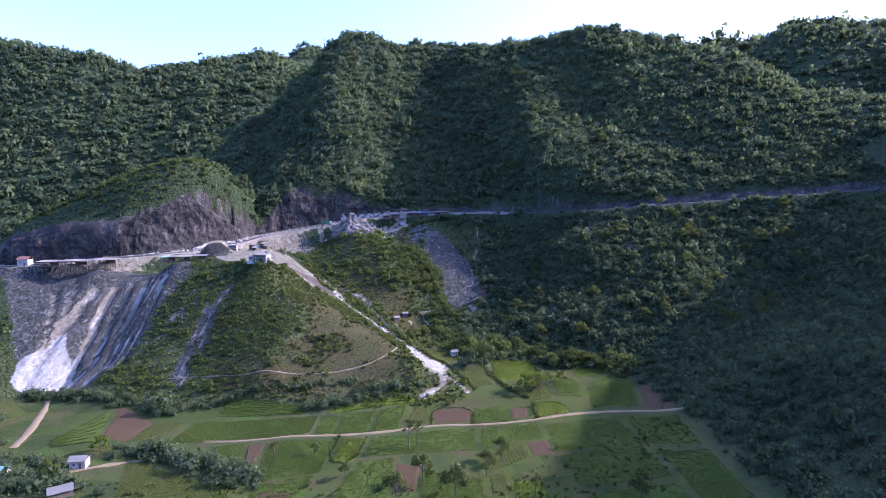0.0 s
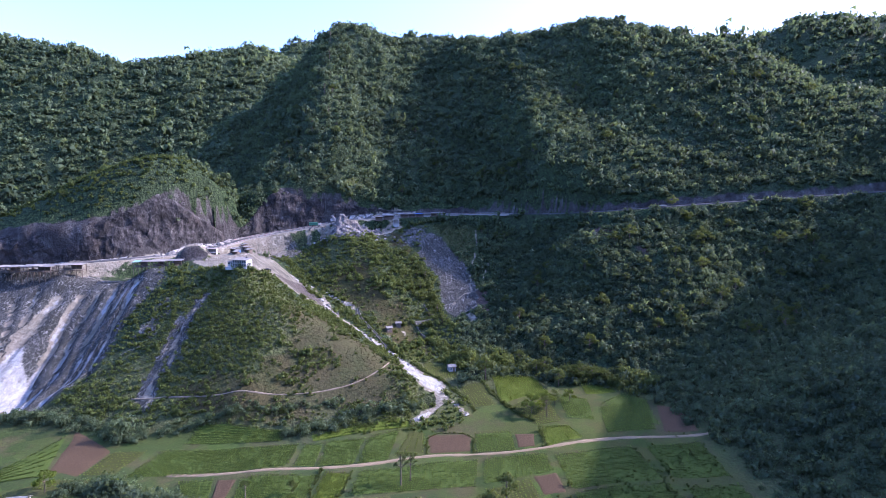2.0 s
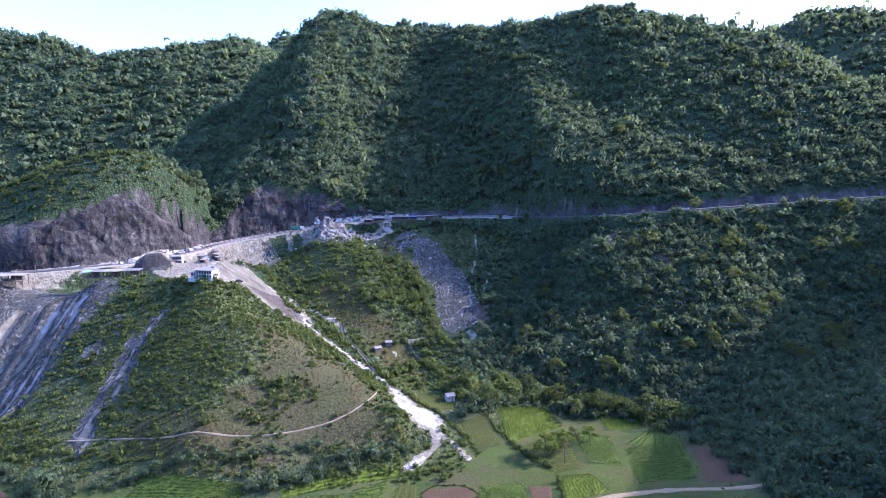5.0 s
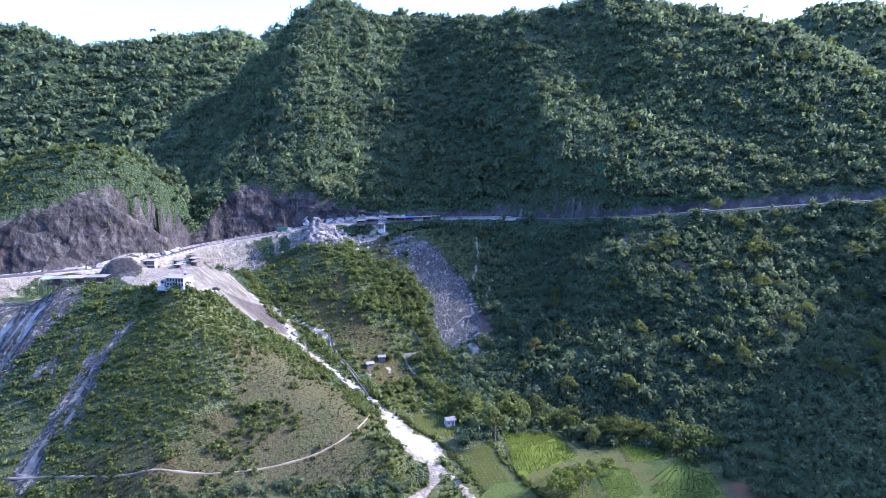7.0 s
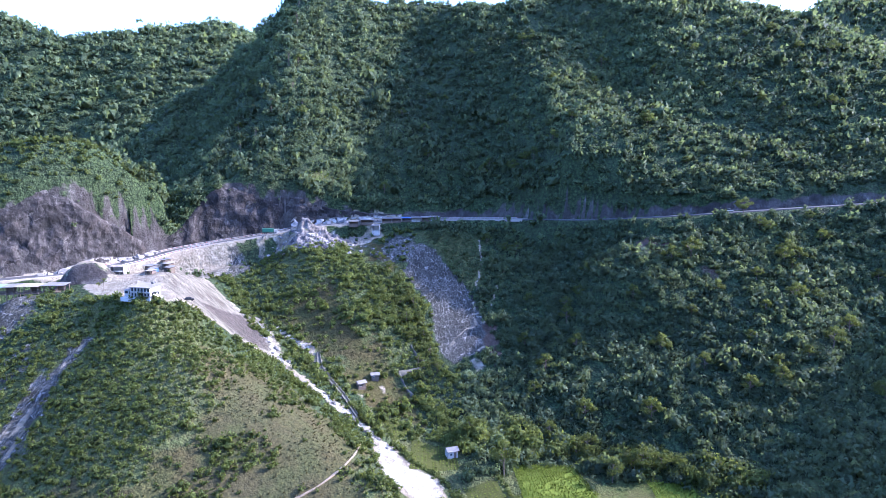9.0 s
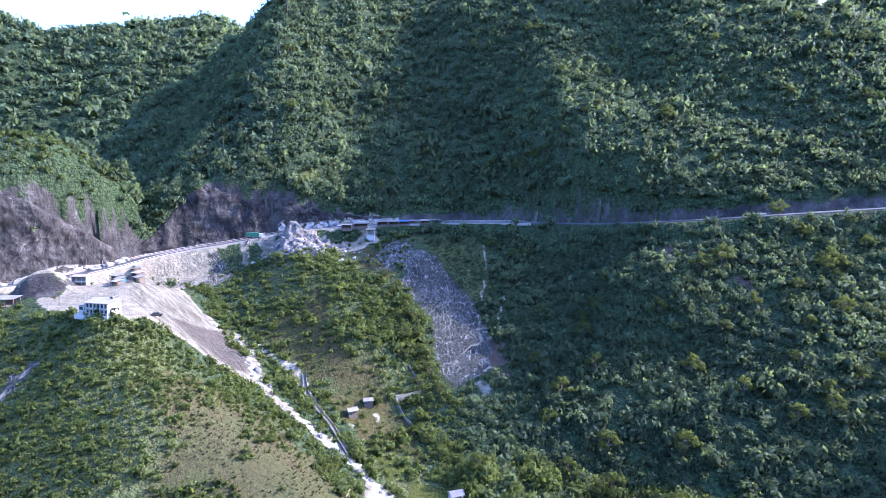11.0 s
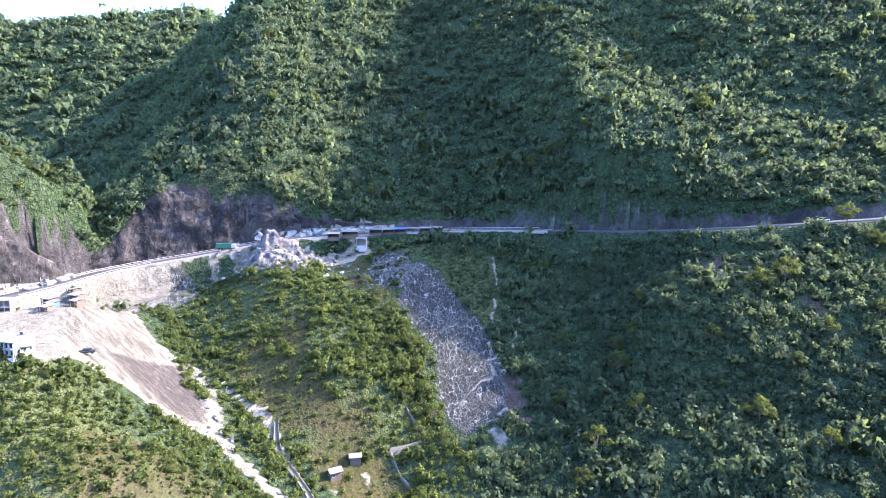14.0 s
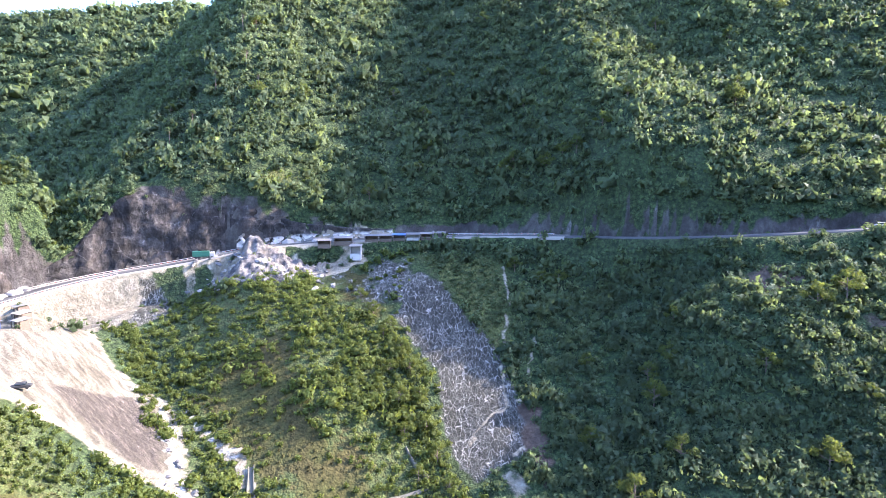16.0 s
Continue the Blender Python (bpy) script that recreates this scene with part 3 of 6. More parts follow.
def zones(x, y, z=None):
    """How much of each kind of ground there is at a place."""
    z = land(x, y) if z is None else z
    wob = fbm(x, y, 14, 3, 31) * 6
    d, side, rz = near(x, y, ROAD)
    west = 1 - smooth(-30, 20, x)
    flat = inside(x, y, FLAT, 6)
    pale = inside(x, y, SCAR_BEND, 4) * 0.95
    pale = np.maximum(pale, inside(x, y, TERRACE, 3))
    pale = np.maximum(pale, inside(x, y, ROCK_PILE, 3) * smooth(-0.22, 0.12, fbm(x, y, 10, 3, 71) + 0.12 * (x < -60)))
    for line, w in ((STREAM_A, 1.7), (STREAM_B, 1.0), (STREAM_C, 1.1)):
        ds = near(x, y, line)[0] + wob * 0.5 + 1.6 * fbm(x, y, 4, 2, 37)
        wide = w + (3.5 * np.exp(-(((x + 6) / 14) ** 2 + ((y - 294) / 10) ** 2)) if w > 1.5 else 0)
        pale = np.maximum(pale, 1 - smooth(wide * 0.6, wide * 1.6, ds))
    pale = np.maximum(pale, np.where(side > 0, 1 - smooth(4.5, 7.0, d + wob * 0.3), 1 - smooth(5, 8, d + wob * 0.4)) * west * 0.9)
    left = inside(x, y, SCAR_LEFT, 5)
    pale = np.maximum(pale, left * runnels(x, y) * (0.55 + 0.9 * np.clip(fbm(x, y, 20, 2, 35) + 0.35, 0, 0.6)))
    pale = np.maximum(pale, left * (0.08 + 0.8 * fbm(x, y * 0.5, 12, 4, 36)))
    pale = np.maximum(pale, inside(x, y, SCREE_FAN, 3))
    pale = np.maximum(pale, left * (1 - smooth(349, 344, y)) * 0.6)
    pale = np.maximum(pale, 0.6 * inside(x, y, YARD, 3) * smooth(-0.1, 0.2, fbm(x, y, 4, 3, 5)))
    pale = np.maximum(pale, inside(x, y, STREAM_FAN, 2.5))
    pale = np.maximum(pale, inside(x, y, [(-214, 344), (-206, 355), (-186, 367), (-170, 376), (-162, 358), (-180, 344)], 2) * (0.4 + 1.2 * fbm(x, y, 9, 3, 38)))
    slab_core = inside(x, y, BROWN_SLAB, 2.5)
    vein = np.maximum(left, inside(x, y, GULLY_SLAB, 3))
    vein = np.maximum(vein, inside(x, y, CONE_NET, 4) * (0.42 + 1.3 * fbm(x, y, 9, 3, 47)))
    vein = np.maximum(vein, 0.62 * inside(x, y, [(-24, 446), (-8, 440), (-8, 420), (-18, 412), (-30, 428)], 4))
    vein = np.maximum(vein, inside(x, y, [(-112, 437), (-101, 434), (-95, 420), (-104, 410), (-109, 420)], 2))
    for line in CONE_STREAKS:
        ds = near(x, y, line)[0] + wob * 0.25
        vein = np.maximum(vein, 1 - smooth(1.0, 3.0, ds))
        pale = np.maximum(pale, 0.7 * (1 - smooth(0.2, 1.5, ds)))
    up = np.where((side > 0) & (d < 60), z - rz, 1e9)
    cap = np.where(x > -20, np.where(d < 13, 4.0, -9.0), cliff_height(x)) + wob * 0.9
    rock = (1 - smooth(-3, 4, up - cap)) * smooth(4.5, 6.5, d) * smooth(-300, -270, x) * (1 - smooth(40, 55, d))
    mound = inside(x, y, [(-164, 361), (-138, 361), (-139, 378), (-164, 378)], 2.0)
    crown = inside(x, y, [(-162, 365), (-154, 364), (-149, 369), (-141, 367), (-142, 375), (-162, 375)], 1.5)
    rock = np.maximum(rock, mound)
    pale = np.maximum(pale * (1 - mound), 0.85 * crown)
    rock = rock * (1 - crown)
    cut = (side > 0) * smooth(-68, -60, x) * (1 - smooth(-22, -14, x)) * (1 - smooth(4.0, 5.5, up)) * smooth(4.5, 5.5, d)
    pale = np.maximum(pale, cut * 0.9)
    rock = rock * (1 - cut)
    ledge = inside(x, y, LEDGE, 2)
    rock = rock * (1 - ledge)
    pale = pale * (1 - 0.8 * inside(x, y, GREEN_WEDGE, 2) * smooth(-0.25, 0.05, fbm(x, y, 5, 2, 97)))
    dry = np.maximum(inside(x, y, DRY_CONE, 8), 0.9 * inside(x, y, DRY_SPUR, 8))
    net = inside(x, y, NETTED_GRASS, 4)
    dry = np.maximum(dry, 0.6 * net)
    vein = np.maximum(vein, net * (0.45 + 0.6 * fbm(x, y, 7, 3, 49)))
    turf = np.maximum(flat, 0.7 * smooth(300, 280, y) * smooth(380, 360, np.abs(x)))
    turf = np.maximum(turf, inside(x, y, [(-130, 340), (-90, 338), (-20, 290), (-10, 262), (-150, 255)], 8) * 0.8)
    bank = inside(x, y, SCRUB_BANK, 3)
    turf = np.maximum.reduce([turf, bank * 0.7, ledge, inside(x, y, MEADOWS[0], 3), inside(x, y, MEADOWS[1], 3)])
    turf = np.maximum(turf, inside(x, y, [(-100, 430), (-30, 440), (10, 345), (-60, 352)], 8) * 0.5)
    soil = 0.9 * np.exp(-(((x - 105) / 10) ** 2 + ((y - 392) / 8) ** 2)) + 0.6 * np.exp(-(((x - 125) / 9) ** 2 + ((y - 372) / 5) ** 2))
    for line, w in SLAB_TRAILS:
        pale = np.maximum(pale, 0.6 * (1 - smooth(w * 0.3, w * 1.4, near(x, y, line)[0] + wob * 0.2 + 1.5 * fbm(x, y, 5, 2, 39))))
    pale = np.maximum(pale, 0.62 * inside(x, y, [(15, 363), (20, 365), (24, 358), (18, 353)], 2))
    soil = np.maximum(soil, inside(x, y, [(27, 386), (31, 382), (31, 374), (33, 366), (27, 355), (23, 366), (21, 377), (21, 385)], 3) * (0.66 + 0.9 * fbm(x, y, 7, 3, 53)))
    scree = inside(x, y, [(-118, 372), (-122, 392), (-113, 402), (-96, 386), (-80, 380), (-71, 369), (-66, 354), (-70, 347), (-84, 348.5), (-94, 349), (-106, 354), (-112, 360)], 4)
    open_ = np.maximum.reduce([bank, ledge, inside(x, y, MEADOWS[0], 3), inside(x, y, MEADOWS[1], 3)])
    silt = np.maximum(inside(x, y, SCREE_FAN, 3) * 1.1, 0.95 * left * runnels(x, y) * (0.58 + 1.7 * fbm(x, y * 0.6, 11, 3, 35)))
    silt = np.maximum(silt, inside(x, y, STREAM_FAN, 2.5) * (0.7 + 0.8 * fbm(x, y, 7, 3, 58)))
    for line, w in ((STREAM_A, 1.7), (STREAM_B, 0.9), (STREAM_C, 1.1)):
        silt = np.maximum(silt, (0.62 + 1.1 * fbm(x, y, 6, 3, 57)) * (1 - smooth(w * 0.5, w * 1.3, near(x, y, line)[0] + wob * 0.3 + 2.4 * fbm(x, y, 4, 2, 37))))
    silt = silt * (1 - 0.9 * inside(x, y, YARD, 2))
    return dict(silt=silt, slab=slab_core, clear=open_, scree=scree, pale=pale, vein=vein, rock=rock, dry=dry, turf=turf, soil=soil, flat=flat, road=d)


Z = zones(VX, VY, VZ)
# broken rock faces and runnels
_rough = np.clip(Z["rock"], 0, 1)
CY = VY + _rough * (9.0 * fbm(VX, VZ * 0.8, 20, 3, 61) + 2.0 * fbm(VX, VZ, 7, 2, 62))
CX = VX + _rough * 3.0 * fbm(VX + 50, VZ, 7, 3, 63)
_run = np.clip(np.maximum(Z["vein"], 0.7 * Z["pale"] * (VY > 265)), 0, 1) * (1 - inside(VX, VY, TERRACE, 3)) * smooth(6, 9, Z["road"])
CZ = VZ + _run * (1.6 * fbm(VX * 1.0, VY * 0.3, 6, 3, 64)) + _rough * 1.2 * fbm(VX, VY, 5, 2, 65)
ground = new("ground", grid_mesh("ground", len(gx), len(gy), np.stack([CX, CY, CZ], 1)))
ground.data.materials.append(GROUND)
ground.data.shade_smooth()
tagged(ground, "wooded limestone valley floor and mountain slopes", "ground", kind="structure")
for key in ("pale", "vein", "rock", "dry", "turf", "soil", "scree", "slab", "silt"):
    paint(ground.data, key, Z[key])
paint(ground.data, "level", Z["flat"])


def part(name, bm, material, parent=None, label=""):
    """Links a bmesh as one mesh object under a thing or part."""
    me = bpy.data.meshes.new(name)
    bm.to_mesh(me)
    bm.free()
    me.materials.append(material)
    ob = new(name, me)
    if parent:
        ob.parent = parent
    return tagged(ob, label)


def ribbon(name, line, profile, material, step=4.0, drape=None, wobble=0.0):
    """A strip of a cross profile (offset, height) run along a line."""
    pts = along(line, step)
    co, nx = [], len(profile)
    for k, (p, way) in enumerate(pts):
        a, b = pts[max(0, k - 1)][1], way
        w = ((a + b) / 2).normalized()
        n = Vector((-w.y, w.x, 0)).normalized()
        j = wobble * (noise.noise(p * 0.15))
        for o, h in profile:
            q = p + n * (o * (1 + j))
            co.append((q.x, q.y, (0 if drape is not None else p.z) + h))
    co = np.array(co)
    if drape is not None:
        co[:, 2] += land(co[:, 0], co[:, 1]) + drape
    me = grid_mesh(name, nx, len(pts), co)
    me.materials.append(material)
    return new(name, me)


def smooth_line(line, rounds=2):
    p = [Vector(q) for q in line]
    for _ in range(rounds):
        q = [p[0]]
        for a, b in zip(p, p[1:]):
            q += [a.lerp(b, 0.25), a.lerp(b, 0.75)]
        p = q + [p[-1]]
    return p


ROAD_LINE = smooth_line(ROAD)
road = ribbon("road", ROAD_LINE, [(-4.4, -0.5), (-4.4, 0.1), (0, 0.18), (4.4, 0.1), (4.4, -0.5)], ASPHALT, 3.0)
tagged(road, "grey asphalt mountain road cut into the slope", "road", kind="structure")

# ---- leaves ----
rng = np.random.default_rng(7)


def outward(tri, nrm):
    """Turns each face so that it looks the way of its normal."""
    g = np.cross(tri[:, 1] - tri[:, 0], tri[:, 2] - tri[:, 0])
    back = (g * (nrm.mean(1) if nrm.ndim == 3 else nrm)).sum(1) < 0
    tri[back] = tri[back][:, ::-1]
    if nrm.ndim == 3:
        nrm[back] = nrm[back][:, ::-1]
    return tri


def ball(cuts):
    """Corners and faces of a round body."""
    bm = bmesh.new()
    bmesh.ops.create_icosphere(bm, subdivisions=cuts, radius=1)
    bm.verts.index_update()
    v, f = np.array([tuple(v.co) for v in bm.verts]), np.array([[c.index for c in f.verts] for f in bm.faces])
    bm.free()
    return v, f


BALLS = {k: ball(k) for k in (1, 2, 3)}


def crown_template(n, lobes, size, seed, flat=0.8, body=1):
    """Leaf sprays on a bunch of lobes round a small leafy core: faces (n, 3, 3), normals and flecks, within a unit radius, standing on z = 0."""
    r = np.random.default_rng(seed)
    c = r.normal(0, 1, (lobes, 3))
    c /= np.linalg.norm(c, axis=1)[:, None]
    c = c * r.uniform(0.3, 0.66, (lobes, 1)) * (1, 1, flat * 0.8)
    rad = r.uniform(0.26, 0.46, lobes)
    k = r.integers(0, lobes, n)
    d = r.normal(0, 1, (n, 3))
    d[:, 2] = np.abs(d[:, 2]) * 0.9 - 0.25
    d /= np.linalg.norm(d, axis=1)[:, None]
    p = c[k] + d * rad[k][:, None] * r.uniform(0.85, 1.2, (n, 1))
    nrm = d + r.normal(0, 0.55, (n, 3))
    nrm /= np.linalg.norm(nrm, axis=1)[:, None]
    a = np.cross(nrm, r.normal(0, 1, (n, 3)))
    a /= np.linalg.norm(a, axis=1)[:, None]
    b = np.cross(nrm, a)
    s = size * r.uniform(0.6, 1.35, (n, 1))
    q = np.stack([p + a * s, p - a * s * 0.6 + b * s * 0.7, p - a * s * 0.5 - b * s * 0.75], 1)
    soft = (d * 0.8 + nrm * 0.4 + p * 0.3)[:, None] + (q - p[:, None]) / size * 0.25
    fleck = np.repeat(r.uniform(0, 1, (n, 1)), 3, 1)
    if body:
        v, f = BALLS[body]
        v = v + r.normal(0, 0.1, v.shape)
        v /= np.linalg.norm(v, axis=1)[:, None]
        along_ = v @ c.T
        disc = along_ ** 2 - (c ** 2).sum(1) + rad ** 2
        reach = np.where(disc > 0, along_ + np.sqrt(np.maximum(disc, 0)), 0.0)
        top = reach.argmax(1)
        far = np.maximum(reach.max(1), 0.3) * (1 + 0.1 * r.normal(0, 1, len(v)))
        pts = v * far[:, None] * 0.6
        nv = np.where(reach.max(1)[:, None] > 0.3, (pts - c[top]) / rad[top][:, None], v) + 0.3 * v + r.normal(0, 0.22, v.shape)
        q, soft = np.concatenate([q, pts[f]]), np.concatenate([soft, nv[f]])
        fleck = np.concatenate([fleck, r.uniform(0.1, 0.9, len(v))[f]])
    soft /= np.linalg.norm(soft, axis=2)[..., None]
    g = (np.cross(q[:, 1] - q[:, 0], q[:, 2] - q[:, 0]) * soft.mean(1)).sum(1) < 0
    q[g], soft[g], fleck[g] = q[g][:, ::-1], soft[g][:, ::-1], fleck[g][:, ::-1]
    q[..., 2] += 0.75
    return q, soft, fleck


def leafy_mesh(name, corners, normals, tone, material, fleck=None):
    """Loose faces with soft normals."""
    k = corners.shape[-2]
    me = bpy.data.meshes.new(name)
    co = corners.reshape(-1, 3)
    fill(me, co, np.arange(len(co)).reshape(-1, k))
    paint(me, "tone", np.repeat(tone, k))
    paint(me, "fleck", np.repeat(rng.uniform(0, 1, len(tone)), k) if fleck is None else fleck.ravel())
    a = me.attributes.new("custom_normal", "FLOAT_VECTOR", "POINT")
    a.data.foreach_set("vector", (normals if normals.ndim == 3 else np.repeat(normals, k, 0)).astype(np.float32).ravel())
    me.materials.append(material)
    return me


def leafy(name, x, y, z, radius, tall, tone, templates, material, label, category="", kind="stuff"):
    """One mesh of many crowns."""
    n = len(x)
    which = rng.integers(0, len(templates), n)
    turn = rng.uniform(0, 2 * math.pi, n)
    cos, sin = np.cos(turn), np.sin(turn)
    co, no, tn, fl = [], [], [], []
    for k, (q, nrm, *rest) in enumerate(templates):
        m = np.where(which == k)[0]
        if not len(m):
            continue
        C, S = cos[m, None, None], sin[m, None, None]
        X = (q[None, ..., 0] * C - q[None, ..., 1] * S) * radius[m, None, None] + x[m, None, None]
        Y = (q[None, ..., 0] * S + q[None, ..., 1] * C) * radius[m, None, None] + y[m, None, None]
        Zc = q[None, ..., 2] * tall[m, None, None] + z[m, None, None]
        co.append(np.stack([X, Y, Zc], -1).reshape(-1, q.shape[1], 3))
        if nrm.ndim == 2:
            nrm = np.repeat(nrm[:, None], q.shape[1], 1)
        no.append(np.stack([nrm[None, ..., 0] * C - nrm[None, ..., 1] * S, nrm[None, ..., 0] * S + nrm[None, ..., 1] * C, np.broadcast_to(nrm[None, ..., 2], (len(m),) + nrm.shape[:2])], -1).reshape(-1, q.shape[1], 3))
        tn.append(np.repeat(tone[m], len(q)))
        fl.append(np.tile(rest[0] if rest else np.repeat(rng.uniform(0, 1, (len(q), 1)), q.shape[1], 1), (len(m), 1)))
    return tagged(new(name, leafy_mesh(name, np.concatenate(co), np.concatenate(no), np.concatenate(tn), material, np.concatenate(fl))), label, category, kind=kind)


NEAR_CROWNS = [crown_template(74, 9, 0.168, 100 + k, 0.9) for k in range(8)]
FAR_CROWNS = [crown_template(24, 6, 0.25, 200 + k) for k in range(6)]
HEDGE_CROWNS = [crown_template(170, 11, 0.108, 150 + k, 0.9) for k in range(6)]
BUSH_CROWNS = [crown_template(38, 6, 0.195, 300 + k, 0.7) for k in range(8)]


def scatter(x0, x1, y0, y1, spacing, keep):
    """Jittered places in a rectangle of the plan, kept by chance."""
    xs, ys = np.meshgrid(np.arange(x0, x1, spacing), np.arange(y0, y1, spacing))
    x = xs.ravel() + rng.uniform(-0.55, 0.55, xs.size) * spacing
    y = ys.ravel() + rng.uniform(-0.55, 0.55, xs.size) * spacing
    k = rng.uniform(0, 1, x.size) < keep(x, y)
    return x[k], y[k]


def steepness(x, y):
    """How much larger the slope is than its plan."""
    z = land(x, y, False)
    return np.sqrt(1 + ((land(x + 3, y, False) - z) / 3) ** 2 + ((land(x, y + 3, False) - z) / 3) ** 2)


def wooded(x, y):
    """Where trees stand."""
    q = zones(x, y)
    bare = np.maximum.reduce([q["pale"], q["vein"], q["rock"] * 0.93, q["flat"], 0.55 * q["soil"]])
    cone = inside(x, y, [(-290, 352), (-150, 375), (-105, 345), (-70, 360), (-10, 292), (-14, 255), (-150, 250), (-260, 250), (-330, 260)], 4)
    spur_ = inside(x, y, [(-100, 440), (-10, 452), (-4, 400), (10, 350), (8, 318), (-30, 316), (-60, 352), (-90, 400)], 4)
    return np.clip(1 - 1.6 * bare, 0, 1) * (1 - q["clear"]) * (1 - cone) * (1 - spur_ * 0.9) * (q["road"] > np.where(x > 5, 6.5, 8))


def forest(name, box, spacing, size, crowns, label, extra=None):
    def keep(x, y):
        w = wooded(x, y)
        return w if extra is None else w * extra(x, y)
    fine_step = spacing * 0.62
    x, y = scatter(*box, fine_step, keep)
    k = rng.uniform(0, 1, len(x)) < 0.39 * np.clip(steepness(x, y), 1, 2.6)
    x, y = x[k], y[k]
    r = size * rng.lognormal(0, 0.3, len(x))
    h = r * rng.uniform(0.8, 1.4, len(x))
    tone = np.clip(0.35 + 1.1 * fbm(x, y, 40, 3, 77) + rng.normal(0, 0.22, len(x)), 0, 1)
    print(name, len(x), len(x) * len(crowns[0][0]))
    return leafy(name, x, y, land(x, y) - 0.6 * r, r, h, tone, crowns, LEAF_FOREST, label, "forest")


forest("bank_forest", (12, 305, 180, 425), 2.8, 2.75, NEAR_CROWNS, "dense green broadleaf forest on the steep bank below the road")
forest("mountain_forest", (-190, 350, 420, 632), 4.5, 3.7, [crown_template(46, 9, 0.205, 400 + k, 0.85) for k in range(6)], "dense green forest covering the main mountain")
forest("saddle_forest", (-330, -190, 440, 590), 4.8, 3.9, [crown_template(60, 8, 0.18, 450 + k) for k in range(5)], "dense green forest behind the rocky knob", lambda x, y: (x < -190))
forest("left_mountain_forest", (-760, -190, 440, 940), 7.0, 6.0, [crown_template(25, 8, 0.265, 500 + k) for k in range(6)], "dense forest on the far mountains", lambda x, y: (x < -190) * ((x < -330) | (y > 590)))
forest("right_mountain_forest", (330, 760, 560, 900), 10.0, 7.5, FAR_CROWNS, "forest on the distant mountains")
forest("notch_forest", (-330, -140, 1000, 1110), 7.0, 4.2, FAR_CROWNS, "forest on a distant summit seen through the notch")
forest("side_forest", (108, 330, 90, 260), 5.6, 3.7, [crown_template(60, 8, 0.18, 550 + k) for k in range(5)], "dark forest on the shaded side of the valley", lambda x, y: (y < 180))


def bushes(name, box, spacing, size, keep, label, crowns=BUSH_CROWNS, material=None, tone_at=0.5):
    x, y = scatter(*box, spacing, keep)
    r = size * rng.lognormal(0, 0.35, len(x))
    tone = np.clip(tone_at + 0.9 * fbm(x, y, 25, 3, 55) + rng.normal(0, 0.2, len(x)), 0, 1)
    print(name, len(x))
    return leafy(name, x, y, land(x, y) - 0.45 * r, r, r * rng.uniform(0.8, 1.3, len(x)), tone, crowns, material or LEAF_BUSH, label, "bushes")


def cone_keep(x, y):
    q = zones(x, y)
    c = inside(x, y, [(-158, 352), (-112, 338), (-100, 348), (-76, 356), (-40, 325), (-10, 290), (-8, 262), (-30, 246), (-150, 256), (-165, 270), (-160, 310)], 3)
    bare = np.maximum(q["pale"], 0.75 * q["vein"])
    patch = smooth(-0.12, 0.1, fbm(x, y, 22, 3, 13))
    row = smooth(0.0, 0.16, fbm(x * 0.6 + y * 0.5, y - 0.5 * x, 9, 3, 14))
    return c * np.clip(1 - 1.3 * bare, 0, 1) * (1 - q["dry"] * (0.985 - 0.85 * row)) * (0.45 + 0.55 * np.maximum(patch, row))


bushes("hill_bushes", (-170, 0, 245, 360), 1.45, 1.2, cone_keep, "low green bushes on the grassy cone-shaped hill")


def spur_keep(x, y):
    q = zones(x, y)
    c = inside(x, y, [(-90, 437), (-60, 438), (-12, 446), (-6, 400), (10, 350), (12, 315), (-24, 318), (-52, 352), (-80, 382), (-95, 400), (-104, 415)], 3)
    patch = smooth(-0.1, 0.1, fbm(x, y, 26, 3, 41))
    return c * (1 - 0.85 * inside(x, y, YARD, 2)) * np.clip(1 - 1.3 * np.maximum(q["pale"], q["vein"]), 0, 1) * (1 - 0.75 * inside(x, y, NETTED_GRASS, 3)) * (1 - q["dry"] * (0.97 - 0.9 * smooth(0.05, 0.13, fbm(0.8 * x + 0.6 * y, 0.2 * (0.6 * x - 0.8 * y), 7, 2, 43)))) * (0.45 + 0.55 * patch)


bushes("spur_bushes", (-100, 15, 312, 448), 1.75, 1.45, spur_keep, "dense green bushes on the spur below the road", NEAR_CROWNS, None, 0.75)


bushes("spur_thicket", (-45, 6, 366, 414), 2.3, 2.2, lambda x, y: 0.8 * inside(x, y, DARK_BUSH, 2) * (1 - np.clip(1.3 * zones(x, y)["vein"], 0, 1)), "tall dark green shrubs on the flank of the spur", NEAR_CROWNS, None, 0.3)
bushes("wedge_scrub", (-120, -80, 382, 422), 1.6, 1.15, lambda x, y: 0.75 * inside(x, y, GREEN_WEDGE, 1.5) * smooth(-0.3, 0.0, fbm(x, y, 6, 2, 98)), "green scrub between the scree and the spur", BUSH_CROWNS, None, 0.65)


def knob_keep(x, y):
    q = zones(x, y)
    c = inside(x, y, [(-300, 375), (-150, 372), (-134, 440), (-150, 462), (-290, 470)], 5)
    return c * np.clip(1 - 1.15 * np.maximum(q["rock"], q["pale"]), 0, 1) * (q["road"] > 8)


